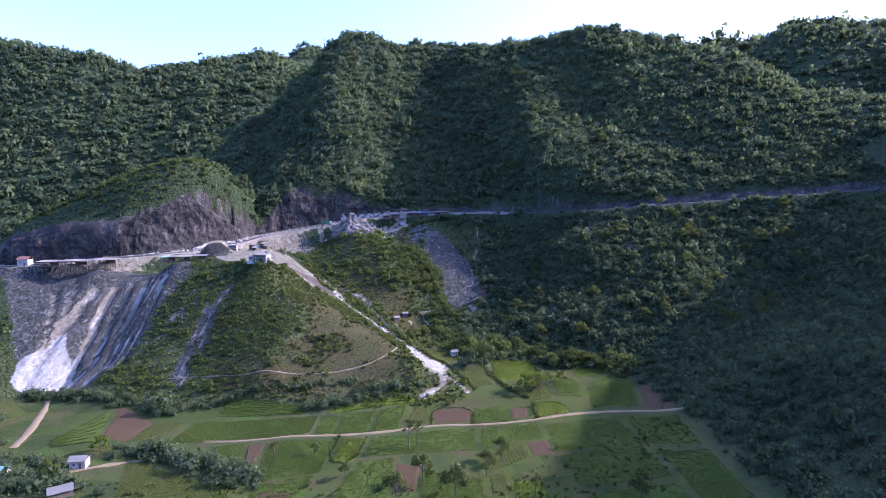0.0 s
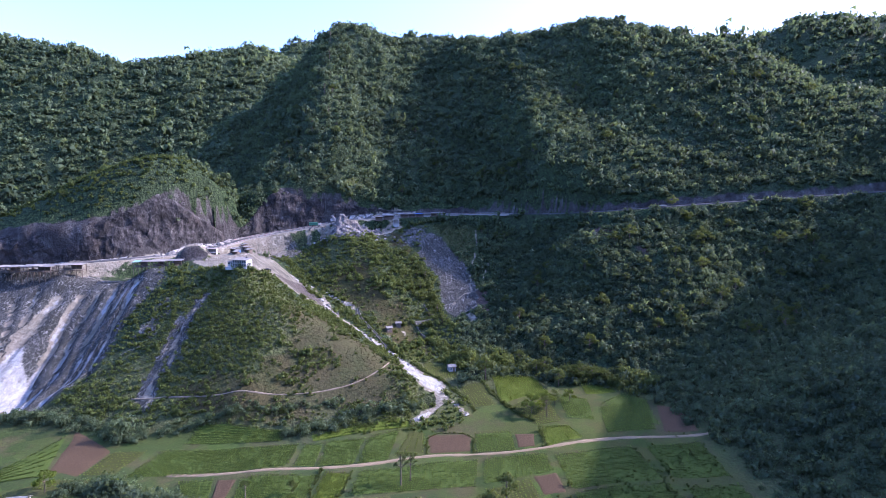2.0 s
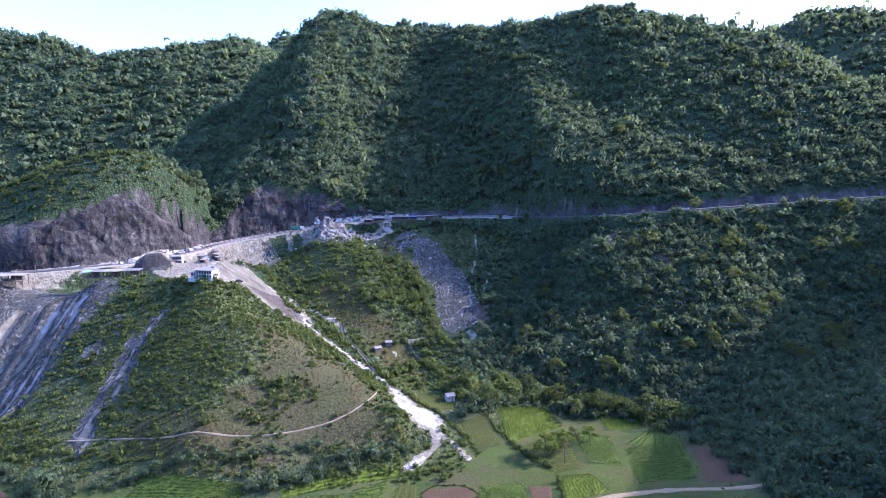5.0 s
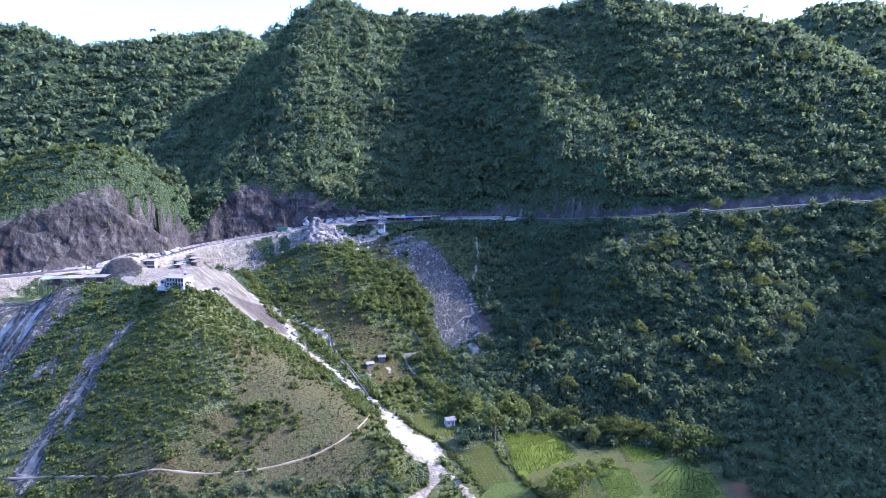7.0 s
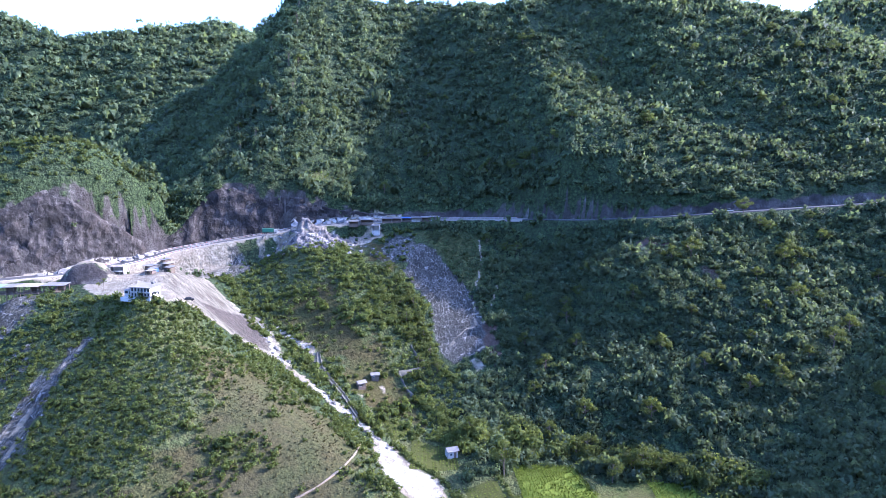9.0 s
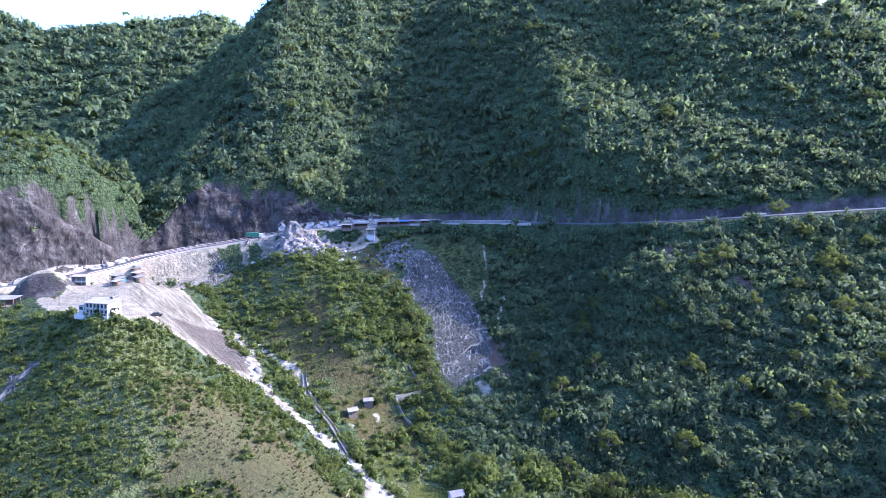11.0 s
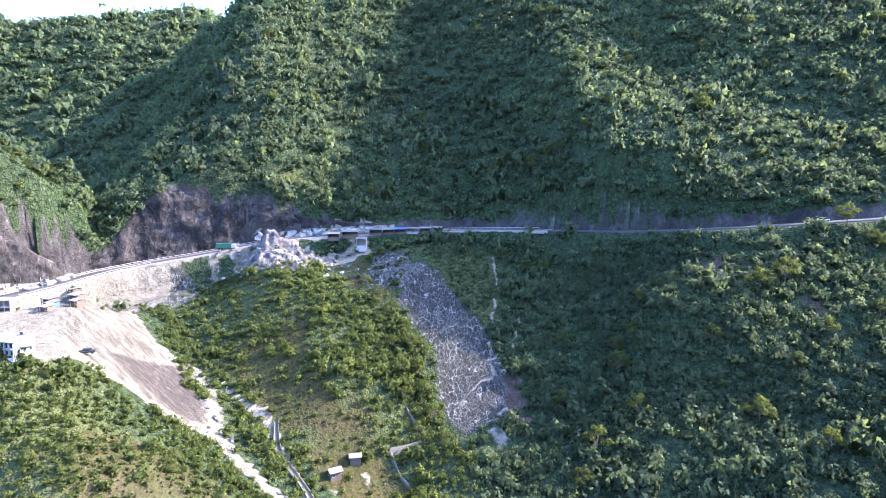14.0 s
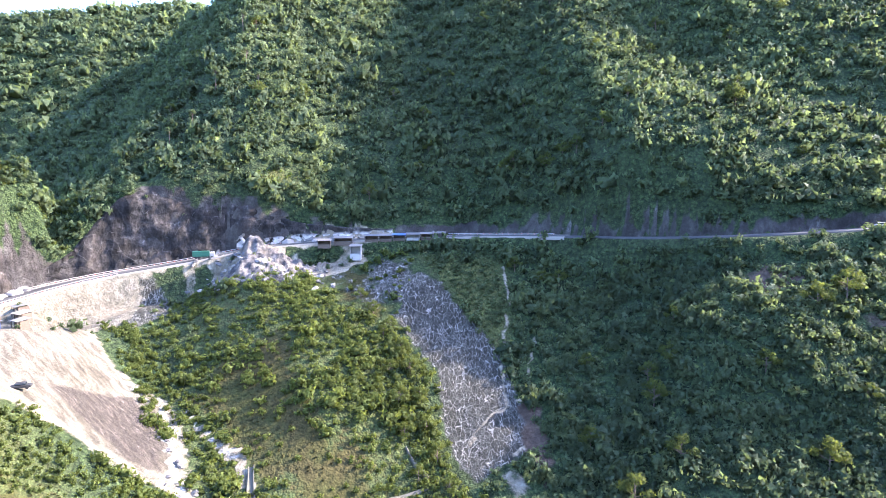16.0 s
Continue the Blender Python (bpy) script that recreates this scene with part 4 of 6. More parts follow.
bushes("knob_bushes", (-300, -130, 365, 465), 2.3, 1.75, knob_keep, "low shrubs covering the rounded rocky knob", BUSH_CROWNS, LEAF_BUSH, 0.3)
bushes("cliff_scrub", (-170, 330, 380, 480), 3.2, 1.3, lambda x, y: (lambda q: (0.15 + 0.4 * (q["rock"] > 0.3)) * (q["road"] > 8) * (q["road"] < 40) * (x < -20))(zones(x, y)), "scrub rooted in the rock cutting", BUSH_CROWNS, LEAF_FOREST, 0.4)
bushes("gully_scrub", (-15, 34, 352, 446), 1.45, 1.05, lambda x, y: inside(x, y, SCRUB_BANK, 2) * 0.9 * (1 - np.clip(1.4 * zones(x, y)["pale"], 0, 1)), "low green scrub beside the dark rock slab", BUSH_CROWNS, LEAF_FOREST, 0.55)
bushes("ledge_scrub", (-86, -40, 460, 480), 1.4, 0.8, lambda x, y: inside(x, y, LEDGE, 1) * 0.9, "tufts on the grassy ledge over the cliff", BUSH_CROWNS, LEAF_RICE, 0.4)
bushes("left_bank_bushes", (-340, -200, 240, 345), 3.0, 1.3, lambda x, y: 0.35 * (1 - np.clip(1.4 * np.maximum(zones(x, y)["vein"], zones(x, y)["pale"]), 0, 1)) * (1 - inside(x, y, FLAT, 3)), "scattered bushes on the grassy bank")
bushes("stream_bushes", (-95, 25, 250, 420), 2.0, 1.4, lambda x, y: 0.75 * (1 - smooth(5, 9, np.abs(near(x, y, STREAM_A)[0] - 6))) * (1 - np.clip(1.3 * zones(x, y)["pale"], 0, 1)) * smooth(-96, -80, x) * (1 - inside(x, y, MEADOWS[0], 3)) * (1 - inside(x, y, MEADOWS[1], 3)) * (1 - 0.9 * inside(x, y, YARD, 2)), "bushes along the stony stream bed", BUSH_CROWNS)


# ---- fields ----
def field_material(name, a, b, row=0.0):
    m = Nodes(name, 0.95, 0, 0.1)
    f = m.mix(m.ramp(m.noise(1.9, 7, 0.78), [(0.32, 0.0), (0.66, 1.0)]), tuple(0.55 * x for x in a), b)
    f = m.mix(m.ramp(m.noise(0.12, 4), [(0.4, 0.0), (0.65, 0.6)]), f, tuple(0.5 * (p + q) * 0.7 for p, q in zip(a, b)))
    if row:
        w = m.tree.nodes.new("ShaderNodeTexWave")
        w.inputs["Scale"].default_value, w.inputs["Distortion"].default_value = row, 2.0
        m.put(w.inputs["Vector"], m.where)
        f = m.mix(m.math("MULTIPLY", w.outputs["Fac"], 0.35), f, tuple(0.5 * x for x in a))
    m.bump(m.noise(2.0, 5), 0.6, 0.3)
    return m.done(f)


FIELD_KINDS = dict(
    corn=(field_material("corn_ground", (0.056, 0.086, 0.012), (0.088, 0.12, 0.017), 0.5), "field of green maize in rows"),
    soil=(field_material("ploughed_soil", (0.07, 0.045, 0.023), (0.115, 0.075, 0.038), 0.7), "bare brown ploughed field"),
    rice=(field_material("rice_ground", (0.075, 0.105, 0.009), (0.115, 0.145, 0.014)), "bright yellow-green rice field"),
    grass=(field_material("pasture", (0.04, 0.049, 0.009), (0.07, 0.074, 0.016)), "short grazed pasture"))
CORN = [[(-112, 217), (-107, 236), (-53, 238), (-53, 221)], [(-52, 238), (-45, 238), (-45, 221), (-52, 221)], [(-44, 240), (-29, 242), (-31, 223), (-44, 221)],
        [(-28, 243), (-16, 250), (-19, 225), (-30, 223)], [(-69, 215), (-42, 216), (-43, 191), (-64, 184)], [(-29, 218), (15, 226), (13, 207), (-31, 202)],
        [(-157, 218), (-150, 249), (-136, 214), (-153, 211)], [(14, 248), (29, 249), (29, 233), (14, 231)], [(-30, 200), (-18, 202), (-17, 150), (-44, 150)]]
CORN_SHADE = [[(42, 229), (76, 240), (79, 214), (43, 204)], [(-90, 214), (-78, 215), (-73, 195), (-84, 204)], [(71, 272), (94, 280), (90, 253), (68, 249)], [(-8, 195), (14, 186), (12, 150), (-8, 150)],
              [(16, 226), (40, 231), (41, 218), (14, 208)], [(43, 203), (79, 213), (82, 191), (46, 181)], [(80, 239), (103, 243), (103, 216), (81, 215)], [(83, 212), (103, 213), (103, 150), (88, 150)]]
CORN_MORE = [[(-64, 183), (-45, 190), (-45, 151), (-60, 151)], [(55, 262), (66, 260), (69, 284), (56, 289)], [(-100, 240), (-60, 240), (-62, 246), (-98, 250)], [(87, 289), (96, 282), (93, 256), (73, 276)], [(47, 179), (82, 188), (86, 150), (52, 150)]]
SOIL = [[(-77, 215), (-70, 215), (-69, 193), (-72, 193)], [(-5, 247), (13, 247), (12, 232), (-4, 230)], [(-62, 180), (-49, 179), (-47, 160), (-59, 160)], [(-149, 253), (-124, 235), (-126, 216), (-138, 219)],
        [(-17, 198), (-8, 195), (-9, 178), (-17, 178)], [(98, 276), (110, 268), (106, 250), (92, 250)], [(32, 214), (41, 217), (42, 204), (34, 202)], [(30, 247), (38, 247), (37, 236), (30, 235)]]
RICE = [[(-40, 217), (-31, 217), (-33, 198), (-41, 198)], [(-52, 243), (-12, 258), (-11, 252), (-50, 239)], [(26, 306), (48, 308), (53, 292), (27, 273)], [(42, 252), (53, 254), (57, 244), (41, 236)],
        [(70, 300), (84, 298), (85, 290), (70, 289)], [(23, 185), (34, 187), (35, 170), (25, 168)]]
GRASS = [[(-8, 297), (9, 302), (8, 313), (-8, 318)], [(-20, 329), (-9, 329), (-9, 321), (-14, 314)], [(-12, 250), (-6, 249), (-6, 231), (-17, 227)], [(15, 206), (31, 212), (33, 202), (15, 190)], [(-124, 234), (-111, 236), (-115, 219), (-126, 217)], [(-136, 213), (-114, 216), (-120, 208), (-136, 207)], [(30, 272), (50, 288), (52, 258), (40, 254)], [(9, 293), (20, 298), (26, 273), (14, 269)], [(-120, 206), (-70, 180), (-64, 150), (-98, 150)], [(16, 190), (22, 192), (22, 150), (16, 150)], [(-176, 206), (-140, 204), (-140, 196), (-170, 190)]]


def quad_points(q, u, v):
    a, b, c, d = (np.array(p, float) for p in q)
    u, v = np.asarray(u)[..., None], np.asarray(v)[..., None]
    return (a * (1 - u) + b * u) * (1 - v) + (d * (1 - u) + c * u) * v


def field(q, kind, lift):
    n = 14
    u, v = np.meshgrid(np.linspace(0, 1, n), np.linspace(0, 1, n))
    p = quad_points(q, u, v).reshape(-1, 2)
    edge = np.minimum(np.minimum(u, 1 - u), np.minimum(v, 1 - v)).ravel() == 0
    p = p + np.where(edge[:, None], 1.6, 0.0) * np.stack([fbm(p[:, 0], p[:, 1], 5, 2, 91), fbm(p[:, 0], p[:, 1], 5, 2, 92)], 1)
    z = land(p[:, 0], p[:, 1]) + np.where(edge, -0.08, lift)
    ob = new("field", grid_mesh("field", n, n, np.column_stack([p, z])))
    mat, label = FIELD_KINDS[kind]
    ob.data.materials.append(mat)
    ob.data.shade_smooth()
    return tagged(ob, label, "field", kind="structure")


for k, (kind, quads) in enumerate((("corn", CORN + CORN_SHADE + CORN_MORE), ("soil", SOIL), ("rice", RICE), ("grass", GRASS))):
    for q in quads:
        field(q, kind, 0.09 + 0.02 * k)


def blades(n, seed, spread=0.45):
    """A maize or rice plant: leaning blades."""
    r = np.random.default_rng(seed)
    out = []
    for _ in range(n):
        a = r.uniform(0, 2 * math.pi)
        d = np.array([math.cos(a), math.sin(a), 0])
        s = np.array([-d[1], d[0], 0]) * 0.12
        top = d * spread * r.uniform(0.5, 1.2) + np.array([0, 0, r.uniform(0.6, 1.0)])
        mid = d * spread * 0.4 + np.array([0, 0, r.uniform(0.45, 0.7)])
        out.append([-s * 1.5, mid + s * 2.2, top])
        out.append([s * 1.5, top, mid - s * 2.2])
    q = np.array(out)
    nrm = q.mean(1) * (0.7, 0.7, 0.0) + np.array([0, 0, 0.6])
    nrm /= np.linalg.norm(nrm, axis=1)[:, None]
    return outward(q, nrm), nrm


def crop(name, quads, step, row, size, tall, material, label, tone):
    px, py = [], []
    for q in quads:
        a, b, c, d = (Vector(p) for p in q)
        nu, nv = max(2, int((b - a).length / step)), max(2, int((d - a).length / row))
        u, v = np.meshgrid(np.linspace(0.03, 0.97, nu), np.linspace(0.03, 0.97, nv))
        p = quad_points(q, u.ravel(), v.ravel()) + rng.normal(0, 0.12, (u.size, 2))
        keep = rng.uniform(0, 1, len(p)) < 0.78 + 0.8 * fbm(p[:, 0], p[:, 1], 8, 2, 15)
        px.append(p[keep, 0])
        py.append(p[keep, 1])
    x, y = np.concatenate(px), np.concatenate(py)
    n = len(x)
    return leafy(name, x, y, land(x, y) + 0.1, np.full(n, size) * rng.uniform(0.7, 1.2, n), tall * rng.uniform(0.6, 1.15, n),
                 np.clip(tone + 0.8 * fbm(x, y, 15, 2, 19) + rng.normal(0, 0.15, n), 0, 1), [blades(6, 600 + k) for k in range(5)], material, label, "crop")


crop("maize_plants", CORN + CORN_SHADE + CORN_MORE, 0.85, 1.1, 0.95, 0.6, LEAF_CROP, "rows of leafy green maize plants", 0.5)
crop("rice_plants", RICE, 0.9, 0.9, 0.8, 0.9, LEAF_RICE, "bright yellow-green rice stalks", 0.5)
crop("pasture_tufts", GRASS, 1.25, 1.25, 0.8, 0.35, LEAF_RICE, "grass tufts of the pasture", 0.7)

_wild = lambda x, y: (lambda q: np.clip(q["dry"] + 0.25 * q["turf"] * (1 - q["flat"]), 0, 1) * (1 - np.clip(1.5 * q["pale"] + q["vein"], 0, 1)) * smooth(-0.3, 0.15, fbm(x, y, 9, 2, 88)))(zones(x, y))
x, y = scatter(-165, 12, 246, 430, 1.4, _wild)
n = len(x)
leafy("hill_grass", x, y, land(x, y) - 0.05, rng.uniform(0.4, 0.9, n), rng.uniform(0.25, 0.7, n), np.clip(0.45 + 0.8 * fbm(x, y, 12, 2, 23) + rng.normal(0, 0.25, n), 0, 1), [blades(5, 700 + k, 0.6) for k in range(4)], LEAF_STRAW,
      "rough half-dry grass on the hillsides", "grass")

TRACK = [(-96, 219), (-64, 218.5), (-31, 221), (-6, 228.5), (16, 229.5), (38, 234), (56, 241), (81, 247.5), (110, 247)]
FARM_TRACK = [(-160, 178), (-147, 184), (-140, 189), (-132, 193), (-121, 199), (-107, 204)]
SCAR_TRACK = [(-168, 212), (-172, 226), (-178, 240), (-184, 255), (-192, 268)]
CONE_PATH = [(-134, 267), (-112, 264), (-88, 259), (-67, 262), (-48, 268), (-35, 274), (-28, 282), (-24.5, 292), (-24, 305)]
for line, w, label in ((TRACK, 0.95, "pale earth track between the fields"), (FARM_TRACK, 1.2, "worn earth track by the farm"), (SCAR_TRACK, 1.7, "sandy track up to the scree"), (CONE_PATH, 0.24, "narrow footpath trodden across the hillside")):
    t = ribbon("track", smooth_line([(x, y, 0) for x, y in line]), [(-w, -0.25), (-w * 0.85, 0.05), (0, 0.09), (w * 0.85, 0.05), (w, -0.25)], PALE_PATH if line is CONE_PATH else EARTH_TRACK, 1.0, drape=0.16 if line is CONE_PATH else 0.1, wobble=0.7)
    tagged(t, label, "track", kind="structure")


DRY_WALLS = ([(-9.5, 369), (-7.7, 366), (-3.4, 362.4)], [(-14, 355.5), (-12, 352.7), (-10.4, 349.2), (-7.2, 345.5)], [(-14, 355.5), (-7.5, 358.4), (-1.7, 361)])
STONE_WALL = plain("mossy_stone", (0.1, 0.092, 0.07), 0.95, vary=0.4, scale=1.6, bump=0.8)
for line in DRY_WALLS:
    t = ribbon("field_wall", smooth_line([(x, y, 0) for x, y in line]), [(-0.5, -0.5), (-0.4, 0.45), (-0.1, 0.75), (0.3, 0.6), (0.5, -0.5)], STONE_WALL, 0.6, drape=0.1, wobble=1.2)
    tagged(t, "low overgrown dry stone wall across the spur", "stone wall")
t = ribbon("flume", smooth_line([(x, y, 0) for x, y in ((-48.5, 359), (-45.5, 347.5), (-38.8, 340.8), (-34.3, 336.3), (-30.2, 329.6), (-26.5, 323.5))]), [(-0.9, -0.6), (-0.9, 0.55), (-0.6, 0.55), (-0.5, 0.1), (0.5, 0.1), (0.6, 0.55), (0.9, 0.55), (0.9, -0.6)], STONE_WALL, 1.0, drape=0.1, wobble=0.3)
tagged(t, "dark concrete water channel beside the stream", "water channel", kind="structure")


def hedge(name, line, width, size, per, label, material=None, tone=0.4, crowns=None):
    p = along(smooth_line([(x, y, 0) for x, y in line], 1), 1.0 / per)
    x = np.array([q.x for q, _ in p]) + rng.normal(0, width, len(p))
    y = np.array([q.y for q, _ in p]) + rng.normal(0, width * 0.7, len(p))
    r = size * rng.lognormal(0, 0.35, len(p))
    return leafy(name, x, y, land(x, y) - 0.5 * r, r, r * rng.uniform(0.8, 1.4, len(p)), np.clip(tone + rng.normal(0, 0.22, len(p)), 0, 1), crowns or HEDGE_CROWNS, material or LEAF_BUSH, label, "hedge")


hedge("thicket", [(-122, 208), (-103, 204), (-87, 197), (-67, 182)], 3.6, 3.3, 1.5, "dense dark thicket of small trees between pastures", LEAF_FOREST, 0.5)
hedge("hedge", [(-124, 243), (-108, 246), (-90, 252), (-62, 256), (-42, 263)], 1.5, 1.5, 1.4, "dark hedge along the foot of the hill", LEAF_FOREST, 0.5)
hedge("hedge", [(-58, 243), (-44, 250), (-28, 257), (-12, 264)], 2.2, 2.3, 1.8, "dark hedge of bushes above the rice strip", LEAF_FOREST, 0.45)
hedge("hedge", [(-198, 262), (-183, 264), (-160, 256), (-140, 252), (-122, 242)], 3.0, 2.5, 1.5, "row of trees below the white scree", LEAF_FOREST, 0.5)
hedge("thicket", [(-180, 210), (-166, 196), (-152, 190), (-138, 181), (-122, 172)], 6.5, 3.0, 2.0, "thick trees round the farmhouses", LEAF_FOREST, 0.45)
hedge("thicket", [(-206, 240), (-196, 225), (-184, 212)], 5.0, 2.8, 1.6, "trees beside the sandy track", LEAF_FOREST, 0.45)
hedge("hedge", [(22, 300), (24, 288), (28, 278), (32, 268), (40, 258)], 0.6, 0.9, 1.8, "low hedge between two meadows")
hedge("hedge", [(-11, 311), (-7, 301), (3, 297), (7, 288), (13, 274), (16, 266)], 0.5, 0.8, 2.0, "low bushes along the stream bank")
hedge("hedge", [(13, 231), (13.5, 248), (-5, 248.5), (-5, 230)], 0.25, 0.5, 1.8, "low hedge round a bare field")
hedge("hedge", [(41, 236), (41.5, 253)], 0.4, 0.7, 1.8, "low hedge between two fields")
hedge("hedge", [(-41.5, 219), (-42.5, 198), (-33, 197.5), (-30.5, 218)], 0.25, 0.5, 1.8, "low hedge round a small rice field")
hedge("hedge", [(8, 312), (20, 318), (40, 318), (60, 312), (80, 304), (98, 290)], 4.0, 3.0, 1.9, "feathery trees along the foot of the wooded bank", LEAF_BUSH, 0.6)
hedge("hedge", [(-8, 345), (0, 338), (6, 328), (10, 318)], 2.5, 2.2, 1.5, "bushes at the foot of the spur", LEAF_BUSH, 0.6)
hedge("thicket", [(-105, 411), (-97, 401), (-90, 388), (-81, 374), (-74, 366)], 1.7, 1.2, 1.6, "bushes between the scree and the stream", LEAF_BUSH, 0.7)
hedge("field_weeds", [(-120, 178), (-80, 168), (-40, 172), (0, 166), (40, 180), (70, 200), (98, 240)], 9.0, 0.8, 2.5, "weeds and shrubs between the fields", LEAF_BUSH, 0.5, BUSH_CROWNS)


# ---- trees ----
def limb(bm, a, b, r0, r1, n=7):
    """A tapered stick from a to b."""
    a, b = Vector(a), Vector(b)
    w = (b - a).normalized()
    u = w.orthogonal().normalized()
    v = w.cross(u)
    lo = [bm.verts.new(a + (u * math.cos(k * 2 * math.pi / n) + v * math.sin(k * 2 * math.pi / n)) * r0) for k in range(n)]
    hi = [bm.verts.new(b + (u * math.cos(k * 2 * math.pi / n) + v * math.sin(k * 2 * math.pi / n)) * r1) for k in range(n)]
    for k in range(n):
        bm.faces.new((lo[k], lo[(k + 1) % n], hi[(k + 1) % n], hi[k]))
    bm.faces.new(hi)


def tree(height, radius, bare, seed, material, label, tone=0.6):
    """A tree with a tapered trunk, limbs and a crown of leaf clumps."""
    r = random.Random(seed)
    ob = tagged(new("tree"), label, "tree", "trees among the fields")
    bm = bmesh.new()
    top = Vector((r.uniform(-0.4, 0.4), r.uniform(-0.4, 0.4), height * 0.85))
    knee = Vector((r.uniform(-0.3, 0.3), r.uniform(-0.3, 0.3), height * bare))
    limb(bm, (0, 0, -0.8), knee, 0.022 * height, 0.016 * height)
    limb(bm, knee, top, 0.016 * height, 0.006 * height)
    tips = []
    for k in range(7):
        f = r.uniform(0.0, 0.7)
        a = k * 2.4 + r.uniform(-0.4, 0.4)
        s = knee.lerp(top, f)
        e = s + Vector((math.cos(a) * radius * 0.7, math.sin(a) * radius * 0.7, height * r.uniform(0.08, 0.22))) * (1.1 - 0.5 * f)
        limb(bm, s, e, 0.012 * height, 0.004 * height, 5)
        tips.append(e)
    part("trunk", bm, BARK, ob)
    co, no, tn = [], [], []
    g = np.random.default_rng(seed)
    for e in tips + [top]:
        rr = radius * g.uniform(0.42, 0.62)
        q, nrm, _ = crown_template(150, 7, 0.14, int(g.integers(1e6)), body=0)
        q = q - np.array([0, 0, 0.75])
        co.append(q * rr + np.array(e))
        out = nrm + 0.25 * (np.array(e) - np.array([0, 0, height * 0.5])) / radius
        no.append(out / np.linalg.norm(out, axis=2)[..., None])
        tn.append(np.full(len(q), np.clip(tone + g.normal(0, 0.12), 0, 1)))
    me = leafy_mesh("crown", np.concatenate(co), np.concatenate(no), np.concatenate(tn), material)
    c = new("crown", me)
    c.parent = ob
    return ob


def plant(proto, x, y, size=1.0, turn=0.0, sink=0.0):
    z = float(land(x, y)[0])
    m = pose(x, y, z - sink, 0, 0, turn) @ Matrix.Scale(size, 4)
    t = copy_thing(proto, m)
    t.scale = (size,) * 3
    return t


BROAD = tree(10, 4.2, 0.35, 11, LEAF_BUSH, "broad green tree with a rounded leafy crown", 0.5)
BROAD.matrix_world = pose(15, 188, float(land(15, 188)[0]))
SLIM = tree(13, 2.6, 0.5, 12, LEAF_BUSH, "tall slim tree with a sparse high crown", 0.35)
SLIM.matrix_world = pose(-13, 208, float(land(-13, 208)[0]))
GOLD = tree(9, 4.4, 0.3, 13, LEAF_RICE, "yellow-green tree with a light airy crown", 0.2)
GOLD.matrix_world = pose(40, 266, float(land(40, 266)[0]))
for k, (x, y, s) in enumerate(((21, 198, 1.0), (-7, 183, 1.05), (4, 173, 1.2), (64, 173, 1.2), (23, 299, 1.3), (13, 318, 0.9), (59, 300, 0.9), (-48, 203, 0.5), (-15, 172, 1.0), (-34, 187, 0.55), (52, 274, 0.8), (-134, 184, 0.9))):
    plant(BROAD, x, y, s, 57 * k)
for k, (x, y, s) in enumerate(((-10, 211, 0.85), (-25, 178, 0.65), (46, 262, 0.8), (-62, 200, 0.6), (30, 174, 0.8))):
    plant(SLIM, x, y, s, 71 * k)
for k, (x, y, s) in enumerate(((-130, 206, 0.8), (47, 270, 0.95), (60, 280, 0.7), (-108, 207, 0.6))):
    plant(GOLD, x, y, s, 83 * k)

BANK = tree(11, 4.4, 0.35, 21, LEAF_BUSH, "taller bright green tree standing out of the bank forest", 0.42)
BANK["group"] = "tall trees in the forest"
for k, (x, y, s) in enumerate(((-12, 398, 0.6), (-9, 391, 0.7), (-15, 390, 0.55), (-6, 383, 0.65), (-12, 380, 0.75), (-4, 375, 0.6), (-10, 371, 0.6), (-1, 367, 0.65), (-18, 403, 0.5), (-22, 412, 0.55), (-16, 407, 0.5), (-27, 419, 0.5), (2, 358, 0.6), (-6, 362, 0.5))):
    plant(BANK, x, y, s, 61 * k, 0.8)
BANK.matrix_world = pose(118, 378, float(land(118, 378)[0]))
_bank = random.Random(5)
_placed = 0
while _placed < 60:
    x, y = _bank.uniform(40, 230), _bank.uniform(300, 398)
    if wooded(np.array([x]), np.array([y]))[0] > 0.8:
        plant(BANK, x, y, _bank.uniform(0.55, 0.95), _bank.uniform(0, 360), 1.0)
        _placed += 1
while _placed < 130:
    x, y = _bank.uniform(-130, 300), _bank.uniform(425, 560)
    if wooded(np.array([x]), np.array([y]))[0] > 0.8 and near(np.array([x]), np.array([y]), ROAD)[0][0] > 14:
        plant(BANK, x, y, _bank.uniform(0.5, 0.9), _bank.uniform(0, 360), 1.0)
        _placed += 1
plant(SLIM, -132.5, 352, 0.42, 30)
plant(BROAD, -137, 356, 0.22, 80)
RIDGE = tree(13, 2.6, 0.6, 22, LEAF_FOREST, "tall thin tree with a bare pale trunk on the ridge", 0.5)
RIDGE["group"] = "thin trees on the ridge"
RIDGE.matrix_world = pose(-104, 500, float(land(-104, 500)[0]))
for k, (x, y, s) in enumerate(((-110, 486, 0.8), (-98, 525, 0.9), (-92, 510, 0.8), (-118, 480, 0.7), (-100, 560, 0.9), (-84, 500, 0.8), (-105, 590, 0.9))):
    plant(RIDGE, x, y, s, 40 * k)

